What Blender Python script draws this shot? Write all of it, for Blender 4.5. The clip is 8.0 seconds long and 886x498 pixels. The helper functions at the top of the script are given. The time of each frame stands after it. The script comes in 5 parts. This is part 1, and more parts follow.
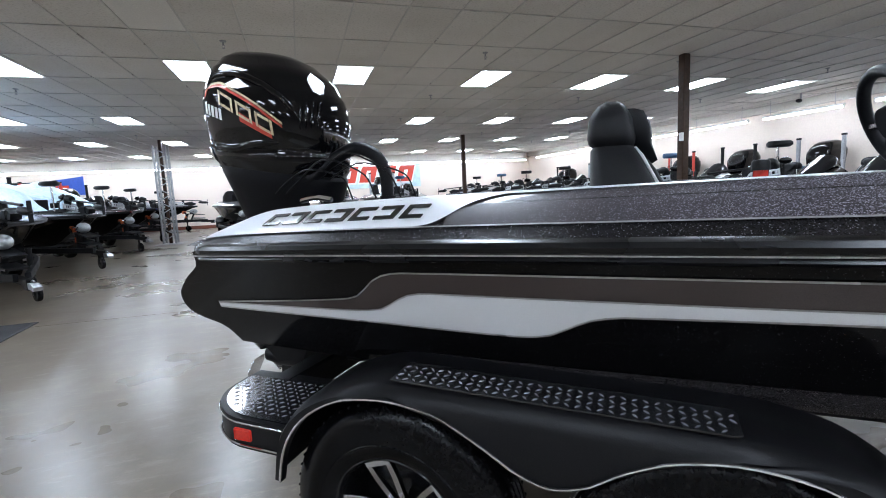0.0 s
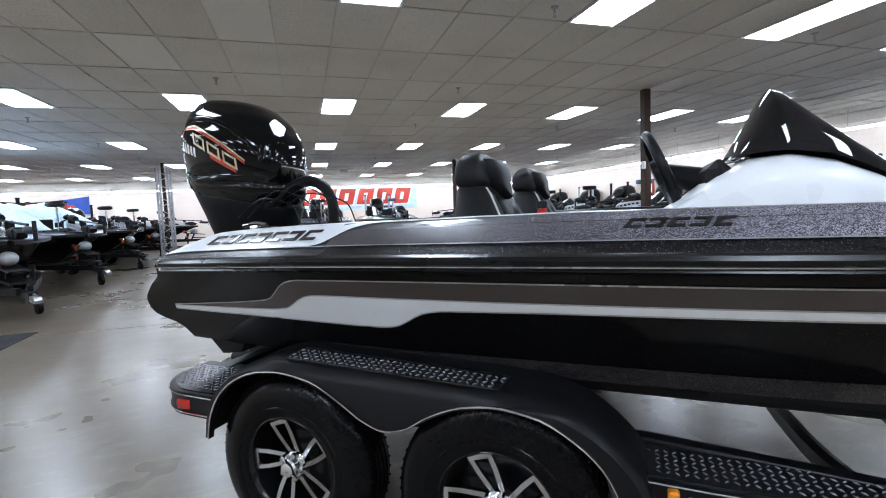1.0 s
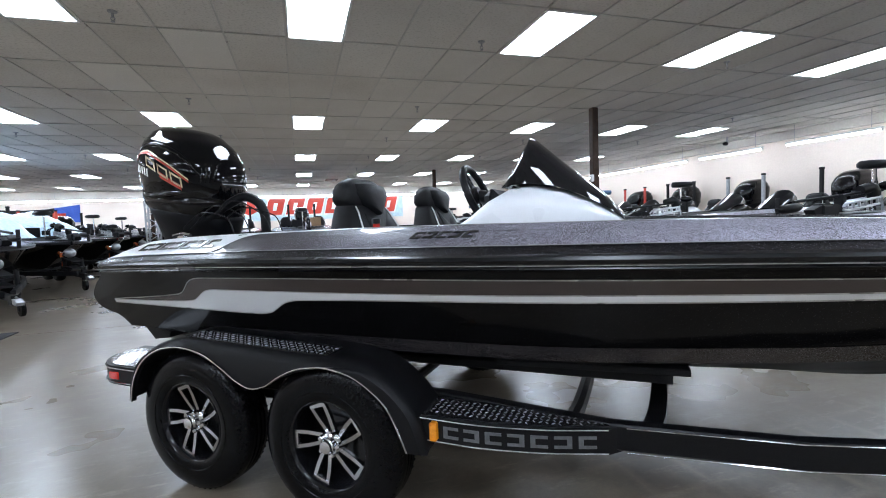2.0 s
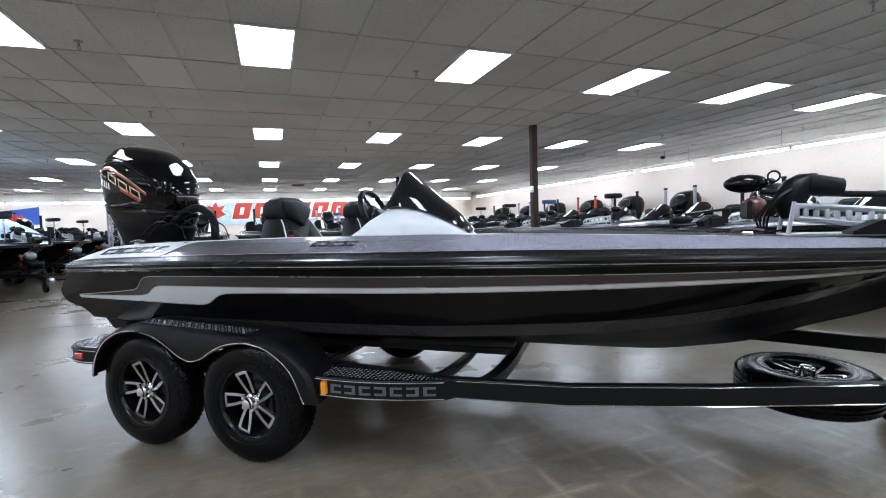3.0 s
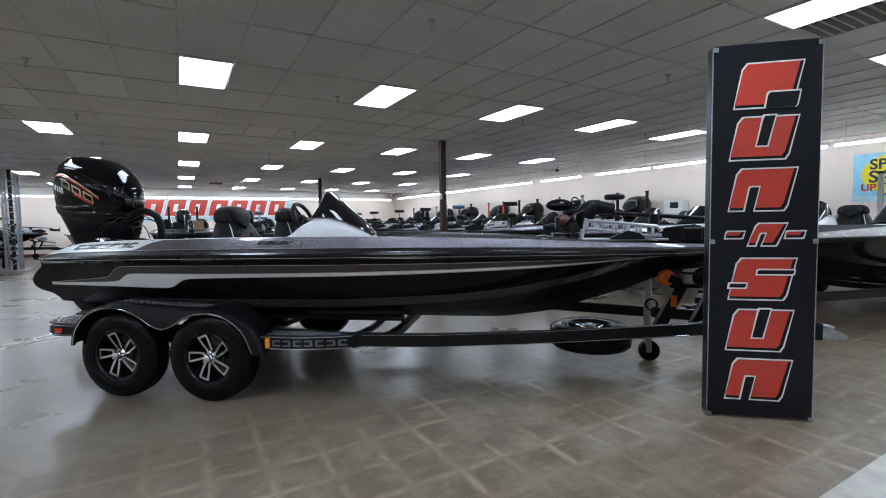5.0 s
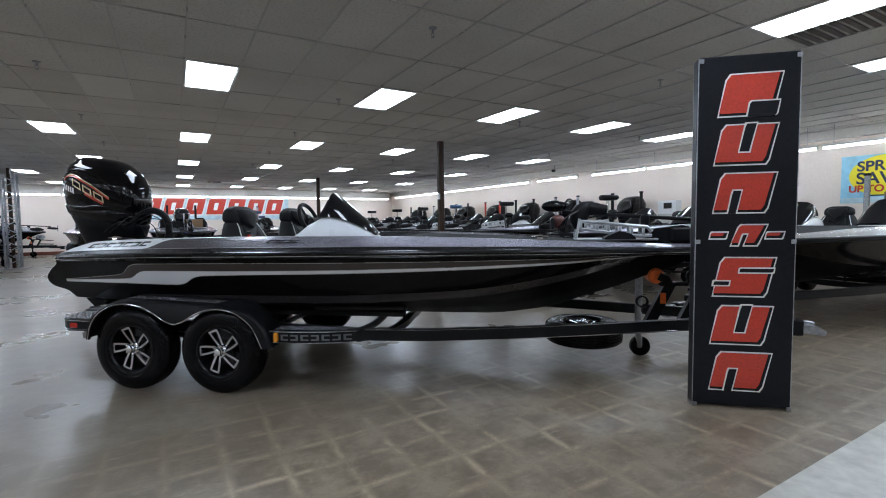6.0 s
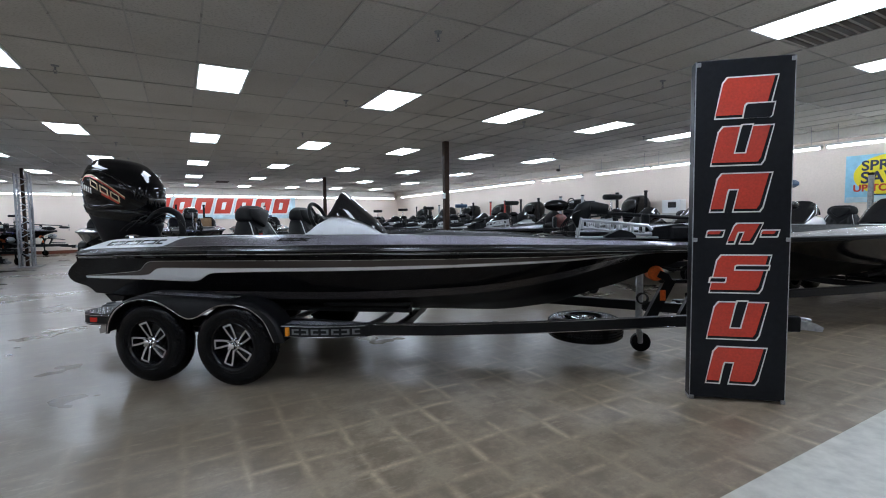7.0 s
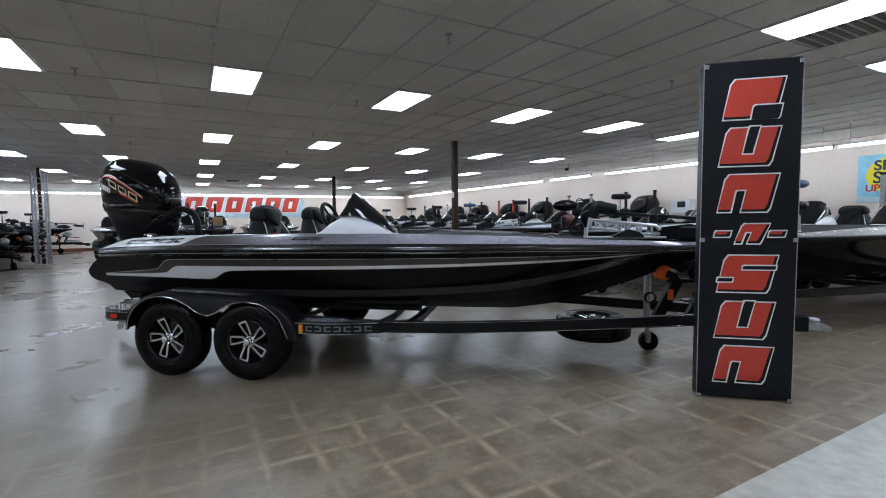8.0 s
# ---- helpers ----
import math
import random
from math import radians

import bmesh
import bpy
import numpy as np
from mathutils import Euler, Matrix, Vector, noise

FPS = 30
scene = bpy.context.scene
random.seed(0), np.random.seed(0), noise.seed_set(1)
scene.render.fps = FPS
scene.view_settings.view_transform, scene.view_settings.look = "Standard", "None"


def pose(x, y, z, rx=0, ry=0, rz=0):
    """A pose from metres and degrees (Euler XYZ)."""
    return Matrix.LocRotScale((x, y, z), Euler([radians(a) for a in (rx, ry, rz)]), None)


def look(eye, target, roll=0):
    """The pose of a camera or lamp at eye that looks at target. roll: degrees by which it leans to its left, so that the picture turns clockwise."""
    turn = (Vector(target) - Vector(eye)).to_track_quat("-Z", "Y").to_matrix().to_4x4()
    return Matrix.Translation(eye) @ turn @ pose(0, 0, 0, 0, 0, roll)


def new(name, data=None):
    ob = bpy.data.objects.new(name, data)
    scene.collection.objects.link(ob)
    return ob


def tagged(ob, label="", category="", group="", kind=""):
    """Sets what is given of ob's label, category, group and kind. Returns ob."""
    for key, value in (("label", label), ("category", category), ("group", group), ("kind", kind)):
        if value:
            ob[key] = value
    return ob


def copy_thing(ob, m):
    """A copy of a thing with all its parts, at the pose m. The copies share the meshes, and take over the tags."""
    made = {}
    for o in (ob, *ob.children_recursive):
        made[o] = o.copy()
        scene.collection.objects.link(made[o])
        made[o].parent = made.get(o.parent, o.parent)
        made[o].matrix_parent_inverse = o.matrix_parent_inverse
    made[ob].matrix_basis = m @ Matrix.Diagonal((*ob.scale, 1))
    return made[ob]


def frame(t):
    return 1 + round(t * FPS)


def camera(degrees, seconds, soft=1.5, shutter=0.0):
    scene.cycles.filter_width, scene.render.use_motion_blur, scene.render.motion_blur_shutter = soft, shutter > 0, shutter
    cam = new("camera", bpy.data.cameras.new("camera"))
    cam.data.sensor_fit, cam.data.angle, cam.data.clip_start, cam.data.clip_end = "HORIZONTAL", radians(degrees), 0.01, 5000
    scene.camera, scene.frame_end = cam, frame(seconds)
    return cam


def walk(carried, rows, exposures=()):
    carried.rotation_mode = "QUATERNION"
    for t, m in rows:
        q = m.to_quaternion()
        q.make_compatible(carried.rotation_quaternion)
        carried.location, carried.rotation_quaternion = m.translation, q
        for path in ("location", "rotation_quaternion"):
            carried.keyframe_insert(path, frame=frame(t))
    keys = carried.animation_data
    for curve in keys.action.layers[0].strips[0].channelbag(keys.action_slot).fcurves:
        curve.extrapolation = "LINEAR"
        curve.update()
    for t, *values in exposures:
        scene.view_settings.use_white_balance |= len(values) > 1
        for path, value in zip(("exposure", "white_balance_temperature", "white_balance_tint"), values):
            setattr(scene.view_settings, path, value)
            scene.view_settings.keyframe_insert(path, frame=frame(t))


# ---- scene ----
cam = camera(87.6, 8.0, 1.0)
PATH = [
    (0, (0.137, -0.097, 1.283), (0.748, 1.791, 1.034), -2.7),
    (0.5, (0.265, -0.367, 1.284), (0.868, 1.528, 1.073), -2.6),
    (1, (0.418, -0.69, 1.297), (1.023, 1.21, 1.139), -2.3),
    (1.5, (0.645, -1.039, 1.295), (1.256, 0.861, 1.163), -2.3),
    (3, (1.085, -2.219, 1.337), (1.81, -0.359, 1.226), -1.8),
    (3.5, (1.066, -2.619, 1.347), (1.91, -0.809, 1.238), -1.6),
    (4, (0.996, -2.989, 1.356), (1.932, -1.224, 1.247), -1.3),
    (4.5, (0.853, -3.247, 1.372), (1.846, -1.515, 1.26), -1.1),
    (6, (0.615, -3.533, 1.394), (1.649, -1.826, 1.273), -0.7),
    (6.5, (0.583, -3.596, 1.397), (1.611, -1.885, 1.274), -0.7),
    (7, (0.55, -3.645, 1.39), (1.564, -1.926, 1.266), -0.7),
    (7.5, (0.522, -3.674, 1.389), (1.522, -1.947, 1.264), -0.6),
    (8, (0.496, -3.698, 1.397), (1.481, -1.962, 1.269), -0.6),
]
walk(cam, [(t, pose(0, 0, 0, 0, 0, 1.0) @ look(eye, target, roll)) for t, eye, target, roll in PATH],
     ((0.0, 0.76), (1.5, 0.74), (3.0, 0.64), (3.5, 0.56), (4.5, 0.27), (6.0, 0.06), (8.0, 0.0)))

# ---- light ----
world = bpy.data.worlds.new("world")
world.use_nodes = True
scene.world = world
world.node_tree.nodes["Background"].inputs[0].default_value = (0.6, 0.65, 0.7, 1)
world.node_tree.nodes["Background"].inputs[1].default_value = 0.02
PANEL_POWER, TUBE_POWER = 17.0, 20.0


# ---- materials ----
def nodes_of(name):
    m = bpy.data.materials.new(name)
    m.use_nodes = True
    t = m.node_tree
    return m, t, t.nodes["Principled BSDF"]


def noise_node(t, scale, detail=4.0, rough=0.55, stretch=None):
    n = t.nodes.new("ShaderNodeTexNoise")
    n.inputs["Scale"].default_value = scale
    n.inputs["Detail"].default_value = detail
    n.inputs["Roughness"].default_value = rough
    c = t.nodes.new("ShaderNodeTexCoord")
    if stretch:
        mp = t.nodes.new("ShaderNodeMapping")
        mp.inputs["Scale"].default_value = stretch
        t.links.new(c.outputs["Object"], mp.inputs["Vector"])
        t.links.new(mp.outputs["Vector"], n.inputs["Vector"])
    else:
        t.links.new(c.outputs["Object"], n.inputs["Vector"])
    return n


def ramp(t, src, a, b, lo, hi):
    r = t.nodes.new("ShaderNodeMapRange")
    r.inputs["From Min"].default_value, r.inputs["From Max"].default_value = a, b
    r.inputs["To Min"].default_value, r.inputs["To Max"].default_value = lo, hi
    t.links.new(src, r.inputs["Value"])
    return r.outputs["Result"]


def mixed(t, fac, a, b, mode="MIX"):
    n = t.nodes.new("ShaderNodeMix")
    n.data_type, n.blend_type = "RGBA", mode
    for sock, val in ((n.inputs[0], fac), (n.inputs[6], a), (n.inputs[7], b)):
        if isinstance(val, (int, float)):
            sock.default_value = val
        elif isinstance(val, tuple):
            sock.default_value = (*val, 1)
        else:
            t.links.new(val, sock)
    return n.outputs[2]


def mat(name, base, rough=0.5, metal=0.0, coat=0.0, grain=60.0, vary=0.12, bump=0.02, blotch=3.0, wear=0.12, spec=0.5):
    """A surface with fine grain, broad blotches, uneven gloss and fine relief."""
    m, t, p = nodes_of(name)
    fine, broad = noise_node(t, grain), noise_node(t, blotch, 3.0)
    dark = tuple(c * (1 - 2 * vary) for c in base)
    light = tuple(min(1, c * (1 + vary)) for c in base)
    c1 = mixed(t, ramp(t, fine.outputs["Fac"], 0.3, 0.7, 0, 1), dark, light)
    c2 = mixed(t, ramp(t, broad.outputs["Fac"], 0.35, 0.75, 0, 0.35), c1, tuple(c * (1 - vary) for c in base))
    t.links.new(c2, p.inputs["Base Color"])
    t.links.new(ramp(t, broad.outputs["Fac"], 0.3, 0.7, max(0.02, rough * (1 - wear)), min(1, rough * (1 + wear))), p.inputs["Roughness"])
    p.inputs["Metallic"].default_value = metal
    p.inputs["Coat Weight"].default_value = coat
    p.inputs["Coat Roughness"].default_value = 0.04
    p.inputs["Specular IOR Level"].default_value = spec
    if bump:
        b = t.nodes.new("ShaderNodeBump")
        b.inputs["Strength"].default_value = bump
        b.inputs["Distance"].default_value = 0.01
        t.links.new(fine.outputs["Fac"], b.inputs["Height"])
        t.links.new(b.outputs["Normal"], p.inputs["Normal"])
    return m


def flake_mat(name, base, fleck, amount, scale=520.0, rough=0.3, coat=0.7, tilt=0.5, spec=0.5, sheen_span=None):
    """Metal-flake gelcoat: bright flecks, each tipped its own way, under a clear coat."""
    m, t, p = nodes_of(name)
    c = t.nodes.new("ShaderNodeTexCoord")
    g = t.nodes.new("ShaderNodeNewGeometry")
    shift = noise_node(t, scale * 0.35, 2.0)
    drift = t.nodes.new("ShaderNodeVectorMath")
    drift.operation = "MULTIPLY_ADD"
    drift.inputs[1].default_value = (0.9 / scale,) * 3
    t.links.new(shift.outputs["Color"], drift.inputs[0])
    t.links.new(c.outputs["Object"], drift.inputs[2])
    v = t.nodes.new("ShaderNodeTexVoronoi")
    v.inputs["Scale"].default_value = scale
    t.links.new(drift.outputs[0], v.inputs["Vector"])
    sep = t.nodes.new("ShaderNodeSeparateColor")
    t.links.new(v.outputs["Color"], sep.inputs["Color"])
    pick = sep.outputs[0]
    # fleck density rises along x, and brings painted sheen with it
    if sheen_span:
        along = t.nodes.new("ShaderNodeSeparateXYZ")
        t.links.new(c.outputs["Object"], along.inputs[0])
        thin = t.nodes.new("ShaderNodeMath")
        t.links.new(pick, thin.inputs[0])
        t.links.new(ramp(t, along.outputs[0], sheen_span[0], sheen_span[1], -amount * 0.93, 0.0), thin.inputs[1])
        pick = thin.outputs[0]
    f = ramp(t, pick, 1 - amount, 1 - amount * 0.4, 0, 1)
    broad = noise_node(t, 6.0, 3.0)
    body = mixed(t, ramp(t, broad.outputs["Fac"], 0.3, 0.7, 0, 1), base, tuple(x * 0.85 for x in base))
    t.links.new(mixed(t, f, body, fleck), p.inputs["Base Color"])
    t.links.new(ramp(t, sep.outputs[1], 0, 1, rough * 0.7, rough * 1.3), p.inputs["Roughness"])
    t.links.new(ramp(t, f, 0, 1, 0.0, 0.9), p.inputs["Metallic"])
    off = t.nodes.new("ShaderNodeVectorMath")
    off.operation = "SUBTRACT"
    t.links.new(v.outputs["Color"], off.inputs[0])
    off.inputs[1].default_value = (0.5, 0.5, 0.5)
    size = t.nodes.new("ShaderNodeVectorMath")
    size.operation = "SCALE"
    t.links.new(off.outputs[0], size.inputs[0])
    t.links.new(ramp(t, f, 0, 1, 0.0, tilt), size.inputs["Scale"])
    tip = t.nodes.new("ShaderNodeVectorMath")
    tip.operation = "ADD"
    t.links.new(g.outputs["Normal"], tip.inputs[0])
    t.links.new(size.outputs[0], tip.inputs[1])
    unit = t.nodes.new("ShaderNodeVectorMath")
    unit.operation = "NORMALIZE"
    t.links.new(tip.outputs[0], unit.inputs[0])
    t.links.new(unit.outputs[0], p.inputs["Normal"])
    p.inputs["Coat Weight"].default_value = coat
    p.inputs["Coat Roughness"].default_value = 0.06
    p.inputs["Specular IOR Level"].default_value = spec
    return m


def glow_mat(name, colour, power):
    m, t, p = nodes_of(name)
    p.inputs["Base Color"].default_value = (0.8, 0.8, 0.8, 1)
    p.inputs["Emission Color"].default_value = (*colour, 1)
    p.inputs["Emission Strength"].default_value = power
    return m


def floor_mat():
    """Polished concrete with the ghost of a lifted tile floor: pale glue lines, dark stained squares, scuffs."""
    m, t, p = nodes_of("polished_concrete")
    c = t.nodes.new("ShaderNodeTexCoord")
    warp = noise_node(t, 2.2, 3.0)
    wob = t.nodes.new("ShaderNodeVectorMath")
    wob.operation = "SCALE"
    wob.inputs["Scale"].default_value = 0.07
    t.links.new(warp.outputs["Color"], wob.inputs[0])
    add = t.nodes.new("ShaderNodeVectorMath")
    add.operation = "ADD"
    t.links.new(c.outputs["Object"], add.inputs[0])
    t.links.new(wob.outputs[0], add.inputs[1])
    sep = t.nodes.new("ShaderNodeSeparateXYZ")
    t.links.new(add.outputs[0], sep.inputs[0])

    def op(kind, a, b=None, cc=None):
        n = t.nodes.new("ShaderNodeMath")
        n.operation = kind
        for i, val in enumerate((a, b, cc)):
            if val is None:
                continue
            if isinstance(val, (int, float)):
                n.inputs[i].default_value = val
            else:
                t.links.new(val, n.inputs[i])
        return n.outputs[0]

    def line(axis, width):
        w = op("PINGPONG", sep.outputs[axis], 0.1525)
        return ramp(t, w, 0.0, width, 1.0, 0.0)

    big, mid, fine = noise_node(t, 0.55, 4.0, 0.6), noise_node(t, 3.5, 6.0, 0.68), noise_node(t, 45.0, 5.0, 0.65)
    patch, streak = noise_node(t, 1.3, 6.0, 0.66), noise_node(t, 3.0, 5.0, 0.65, (0.35, 2.6, 1.0))
    scuff = noise_node(t, 7.0, 6.0, 0.75, (0.5, 1.8, 1.0))
    lines = op("MAXIMUM", line(0, 0.046), line(1, 0.046))
    rims = op("MAXIMUM", line(0, 0.085), line(1, 0.085))
    rims = op("MULTIPLY", rims, ramp(t, mid.outputs["Fac"], 0.42, 0.56, 0.2, 1.0))
    lines = op("POWER", lines, 1.3)
    lines = op("MULTIPLY", lines, ramp(t, mid.outputs["Fac"], 0.40, 0.56, 0.1, 1.0))
    lines = op("MULTIPLY", lines, ramp(t, patch.outputs["Fac"], 0.43, 0.54, 0.15, 1.0))
    here = op("MULTIPLY", ramp(t, sep.outputs[1], 1.0, -0.8, 0.0, 1.0), ramp(t, sep.outputs[0], 0.2, 1.4, 0.4, 1.0))
    here = op("MULTIPLY", here, ramp(t, big.outputs["Fac"], 0.3, 0.55, 0.7, 1.0))
    base = mixed(t, ramp(t, big.outputs["Fac"], 0.35, 0.68, 0, 1), (0.232, 0.198, 0.153), (0.138, 0.11, 0.078))
    base = mixed(t, ramp(t, patch.outputs["Fac"], 0.47, 0.58, 0, 0.8), base, (0.138, 0.104, 0.07))
    base = mixed(t, ramp(t, mid.outputs["Fac"], 0.45, 0.6, 0, 0.65), base, (0.142, 0.115, 0.087))
    base = mixed(t, ramp(t, streak.outputs["Fac"], 0.5, 0.64, 0, 0.55), base, (0.14, 0.11, 0.083))
    worn = mixed(t, ramp(t, mid.outputs["Fac"], 0.40, 0.6, 0, 1), (0.30, 0.24, 0.17), (0.165, 0.124, 0.084))
    worn = mixed(t, ramp(t, patch.outputs["Fac"], 0.52, 0.62, 0, 0.6), worn, (0.11, 0.076, 0.05))
    base = mixed(t, op("MULTIPLY", here, 0.8), base, worn)
    base = mixed(t, op("MULTIPLY", rims, op("MULTIPLY", here, 0.6)), base, (0.13, 0.1, 0.07))
    base = mixed(t, op("MULTIPLY", lines, op("MULTIPLY", here, 0.9)), base, (0.47, 0.37, 0.25))
    base = mixed(t, ramp(t, scuff.outputs["Fac"], 0.55, 0.66, 0, 0.45), base, (0.34, 0.29, 0.222))
    base = mixed(t, ramp(t, fine.outputs["Fac"], 0.4, 0.75, 0, 0.35), base, (0.12, 0.1, 0.08))
    t.links.new(base, p.inputs["Base Color"])
    rough = op("ADD", ramp(t, big.outputs["Fac"], 0.3, 0.7, 0.25, 0.33), op("MULTIPLY", here, 0.13))
    t.links.new(rough, p.inputs["Roughness"])
    p.inputs["Specular IOR Level"].default_value = 0.6
    b = t.nodes.new("ShaderNodeBump")
    b.inputs["Strength"].default_value, b.inputs["Distance"].default_value = 0.04, 0.004
    t.links.new(mid.outputs["Fac"], b.inputs["Height"])
    t.links.new(b.outputs["Normal"], p.inputs["Normal"])
    return m


def ceiling_mat():
    m, t, p = nodes_of("acoustic_tile")
    g = t.nodes.new("ShaderNodeNewGeometry")
    fine, broad = noise_node(t, 40.0, 5.0, 0.65), noise_node(t, 0.8, 4.0)
    a = mixed(t, ramp(t, g.outputs["Random Per Island"], 0, 1, 0, 1), (0.66, 0.635, 0.595), (0.74, 0.715, 0.675))
    a = mixed(t, ramp(t, g.outputs["Random Per Island"], 0.99, 0.993, 0, 1), a, (0.74, 0.72, 0.68))
    a = mixed(t, ramp(t, broad.outputs["Fac"], 0.4, 0.75, 0, 0.4), a, (0.48, 0.44, 0.385))
    a = mixed(t, ramp(t, fine.outputs["Fac"], 0.5, 0.68, 0, 0.5), a, (0.36, 0.335, 0.30))
    t.links.new(a, p.inputs["Base Color"])
    p.inputs["Roughness"].default_value = 0.9
    b = t.nodes.new("ShaderNodeBump")
    b.inputs["Strength"].default_value, b.inputs["Distance"].default_value = 0.3, 0.004
    t.links.new(fine.outputs["Fac"], b.inputs["Height"])
    t.links.new(b.outputs["Normal"], p.inputs["Normal"])
    return m


FLOOR, CEIL = floor_mat(), ceiling_mat()
WALL = mat("painted_wall", (0.79, 0.685, 0.61), 0.75, vary=0.03, grain=25, blotch=0.7, bump=0.03)
BAND = mat("grey_upper_wall", (0.52, 0.49, 0.45), 0.8, vary=0.05, grain=20, blotch=0.5)
BASEB = mat("red_brown_baseboard", (0.18, 0.055, 0.03), 0.5)
WTILE = mat("pale_walkway", (0.50, 0.485, 0.435), 0.42, vary=0.12, grain=9, blotch=1.3, bump=0.03)
TBAR = mat("ceiling_bar", (0.52, 0.50, 0.47), 0.3, vary=0.05, spec=0.6)
PANEL = glow_mat("lamp_diffuser", (0.82, 0.945, 1.13), PANEL_POWER)
TUBE = glow_mat("lamp_tube", (0.84, 0.945, 1.07), TUBE_POWER)
WHITE = mat("white_enamel", (0.8, 0.8, 0.79), 0.35, vary=0.03)
BROWNPOST = mat("brown_post", (0.05, 0.026, 0.016), 0.45, vary=0.2, grain=18, spec=0.2)
GALV = mat("galvanised_steel", (0.42, 0.43, 0.45), 0.38, 0.9, vary=0.15, grain=30)
GEL_BLACK = mat("black_gelcoat", (0.005, 0.0043, 0.0046), 0.10, 0.0, 0.0, grain=500, vary=0.3, bump=0.0, wear=0.2, spec=0.25)
HULL_BLACK = flake_mat("black_hull_flake", (0.004, 0.0038, 0.0042), (0.14, 0.14, 0.155), 0.025, 480.0, 0.10, 0.0, 0.4, 0.16)
RAIL_BLACK = mat("black_rail_vinyl", (0.006, 0.006, 0.007), 0.26, grain=200, vary=0.2, bump=0.0, spec=0.3)
PAN_BLACK = mat("dark_satin_pan", (0.008, 0.008, 0.0095), 0.38, vary=0.2, grain=160, bump=0.05, spec=0.09)
BOTTOM = mat("matt_hull_bottom", (0.005, 0.005, 0.0055), 0.5, 0.0, 0.0, grain=60, vary=0.25, spec=0.07)
GEL_WHITE = mat("white_gelcoat", (0.78, 0.79, 0.80), 0.14, 0.0, 0.8, grain=300, vary=0.02, bump=0.0)
CONSOLE_WHITE = mat("white_console_gelcoat", (0.74, 0.755, 0.78), 0.3, 0.0, 0.12, grain=300, vary=0.02, bump=0.0)
# Flecks crowd towards the bow; part of that is lamp sheen put into colour.
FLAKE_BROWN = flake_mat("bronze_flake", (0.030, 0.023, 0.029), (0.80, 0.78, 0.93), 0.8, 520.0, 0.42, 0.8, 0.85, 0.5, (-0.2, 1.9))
# bronze kept lighter than the hull to stand in for the floor's reflection
FLAKE_SHEEN = flake_mat("bronze_sheen_flake", (0.035, 0.031, 0.033), (0.3, 0.27, 0.3), 0.06, 520.0, 0.25, 0.4, 0.3)
FLAKE_BLACK = flake_mat("black_flake", (0.007, 0.0065, 0.008), (0.4, 0.4, 0.45), 0.05, 480.0, 0.3, 0.2, 0.4, 0.3)
STRIPE_BROWN = mat("brown_stripe", (0.055, 0.042, 0.040), 0.2, 0.0, 0.1, grain=400, vary=0.1, bump=0.0)
PIN = mat("silver_pinstripe", (0.42, 0.41, 0.4), 0.3, 0.6)
GLOSS_BLACK = mat("black_cowling_paint", (0.003, 0.003, 0.004), 0.05, 0.0, 0.3, grain=200, vary=0.2, bump=0.0, spec=0.2)
MATTE_BLACK = mat("satin_black_plastic", (0.009, 0.009, 0.0105), 0.4, vary=0.2, grain=120, bump=0.05, spec=0.2)
FRAME_BLACK = mat("black_powdercoat", (0.007, 0.007, 0.008), 0.38, vary=0.2, grain=260, bump=0.06, spec=0.18)
RUBBER = mat("tyre_rubber", (0.004, 0.004, 0.0045), 0.22, vary=0.25, grain=90, bump=0.03, spec=0.13)
CHROME = mat("polished_metal", (0.78, 0.78, 0.8), 0.12, 1.0, vary=0.06, bump=0.0)
TREAD_TOP = mat("worn_tread_metal", (0.24, 0.24, 0.26), 0.4, 0.9, vary=0.15, grain=80)
ALU = mat("machined_alloy", (0.58, 0.58, 0.6), 0.2, 1.0, vary=0.08, grain=200, bump=0.02)
RIM_BLACK = mat("gloss_black_rim", (0.006, 0.006, 0.007), 0.18, 0.0, 0.15, bump=0.0, spec=0.25)
TREAD = mat("black_tread_plate", (0.022, 0.022, 0.024), 0.22, 0.3, 0.4, grain=150, bump=0.03)
VINYL = mat("black_vinyl", (0.013, 0.013, 0.0145), 0.5, spec=0.22, vary=0.18, grain=350, bump=0.12)
CARPET = mat("grey_deck_carpet", (0.019, 0.019, 0.021), 0.95, vary=0.35, grain=600, bump=0.4)
ORANGE = mat("orange_roller", (0.75, 0.13, 0.02), 0.4, vary=0.15)
AMBER = mat("amber_lens", (0.85, 0.30, 0.02), 0.15, 0.0, 0.6, bump=0.0)
RED = mat("red_lens", (0.62, 0.03, 0.02), 0.15, 0.0, 0.6, bump=0.0)
DECAL_RED = mat("red_decal", (0.58, 0.05, 0.028), 0.35, vary=0.1)
DECAL_GOLD = mat("gold_decal", (0.70, 0.58, 0.38), 0.3, 0.2)
DECAL_WHITE = mat("white_decal", (0.75, 0.75, 0.74), 0.4, vary=0.03)
DECAL_DARK = mat("dark_chrome_decal", (0.1, 0.1, 0.1), 0.2, 0.9)
LETTER_GREY = mat("grey_decal", (0.4, 0.41, 0.42), 0.4, 0.2)
CLOTH_BLACK = mat("black_banner_vinyl", (0.009, 0.010, 0.013), 0.4, vary=0.12, grain=30, bump=0.03, spec=0.2)


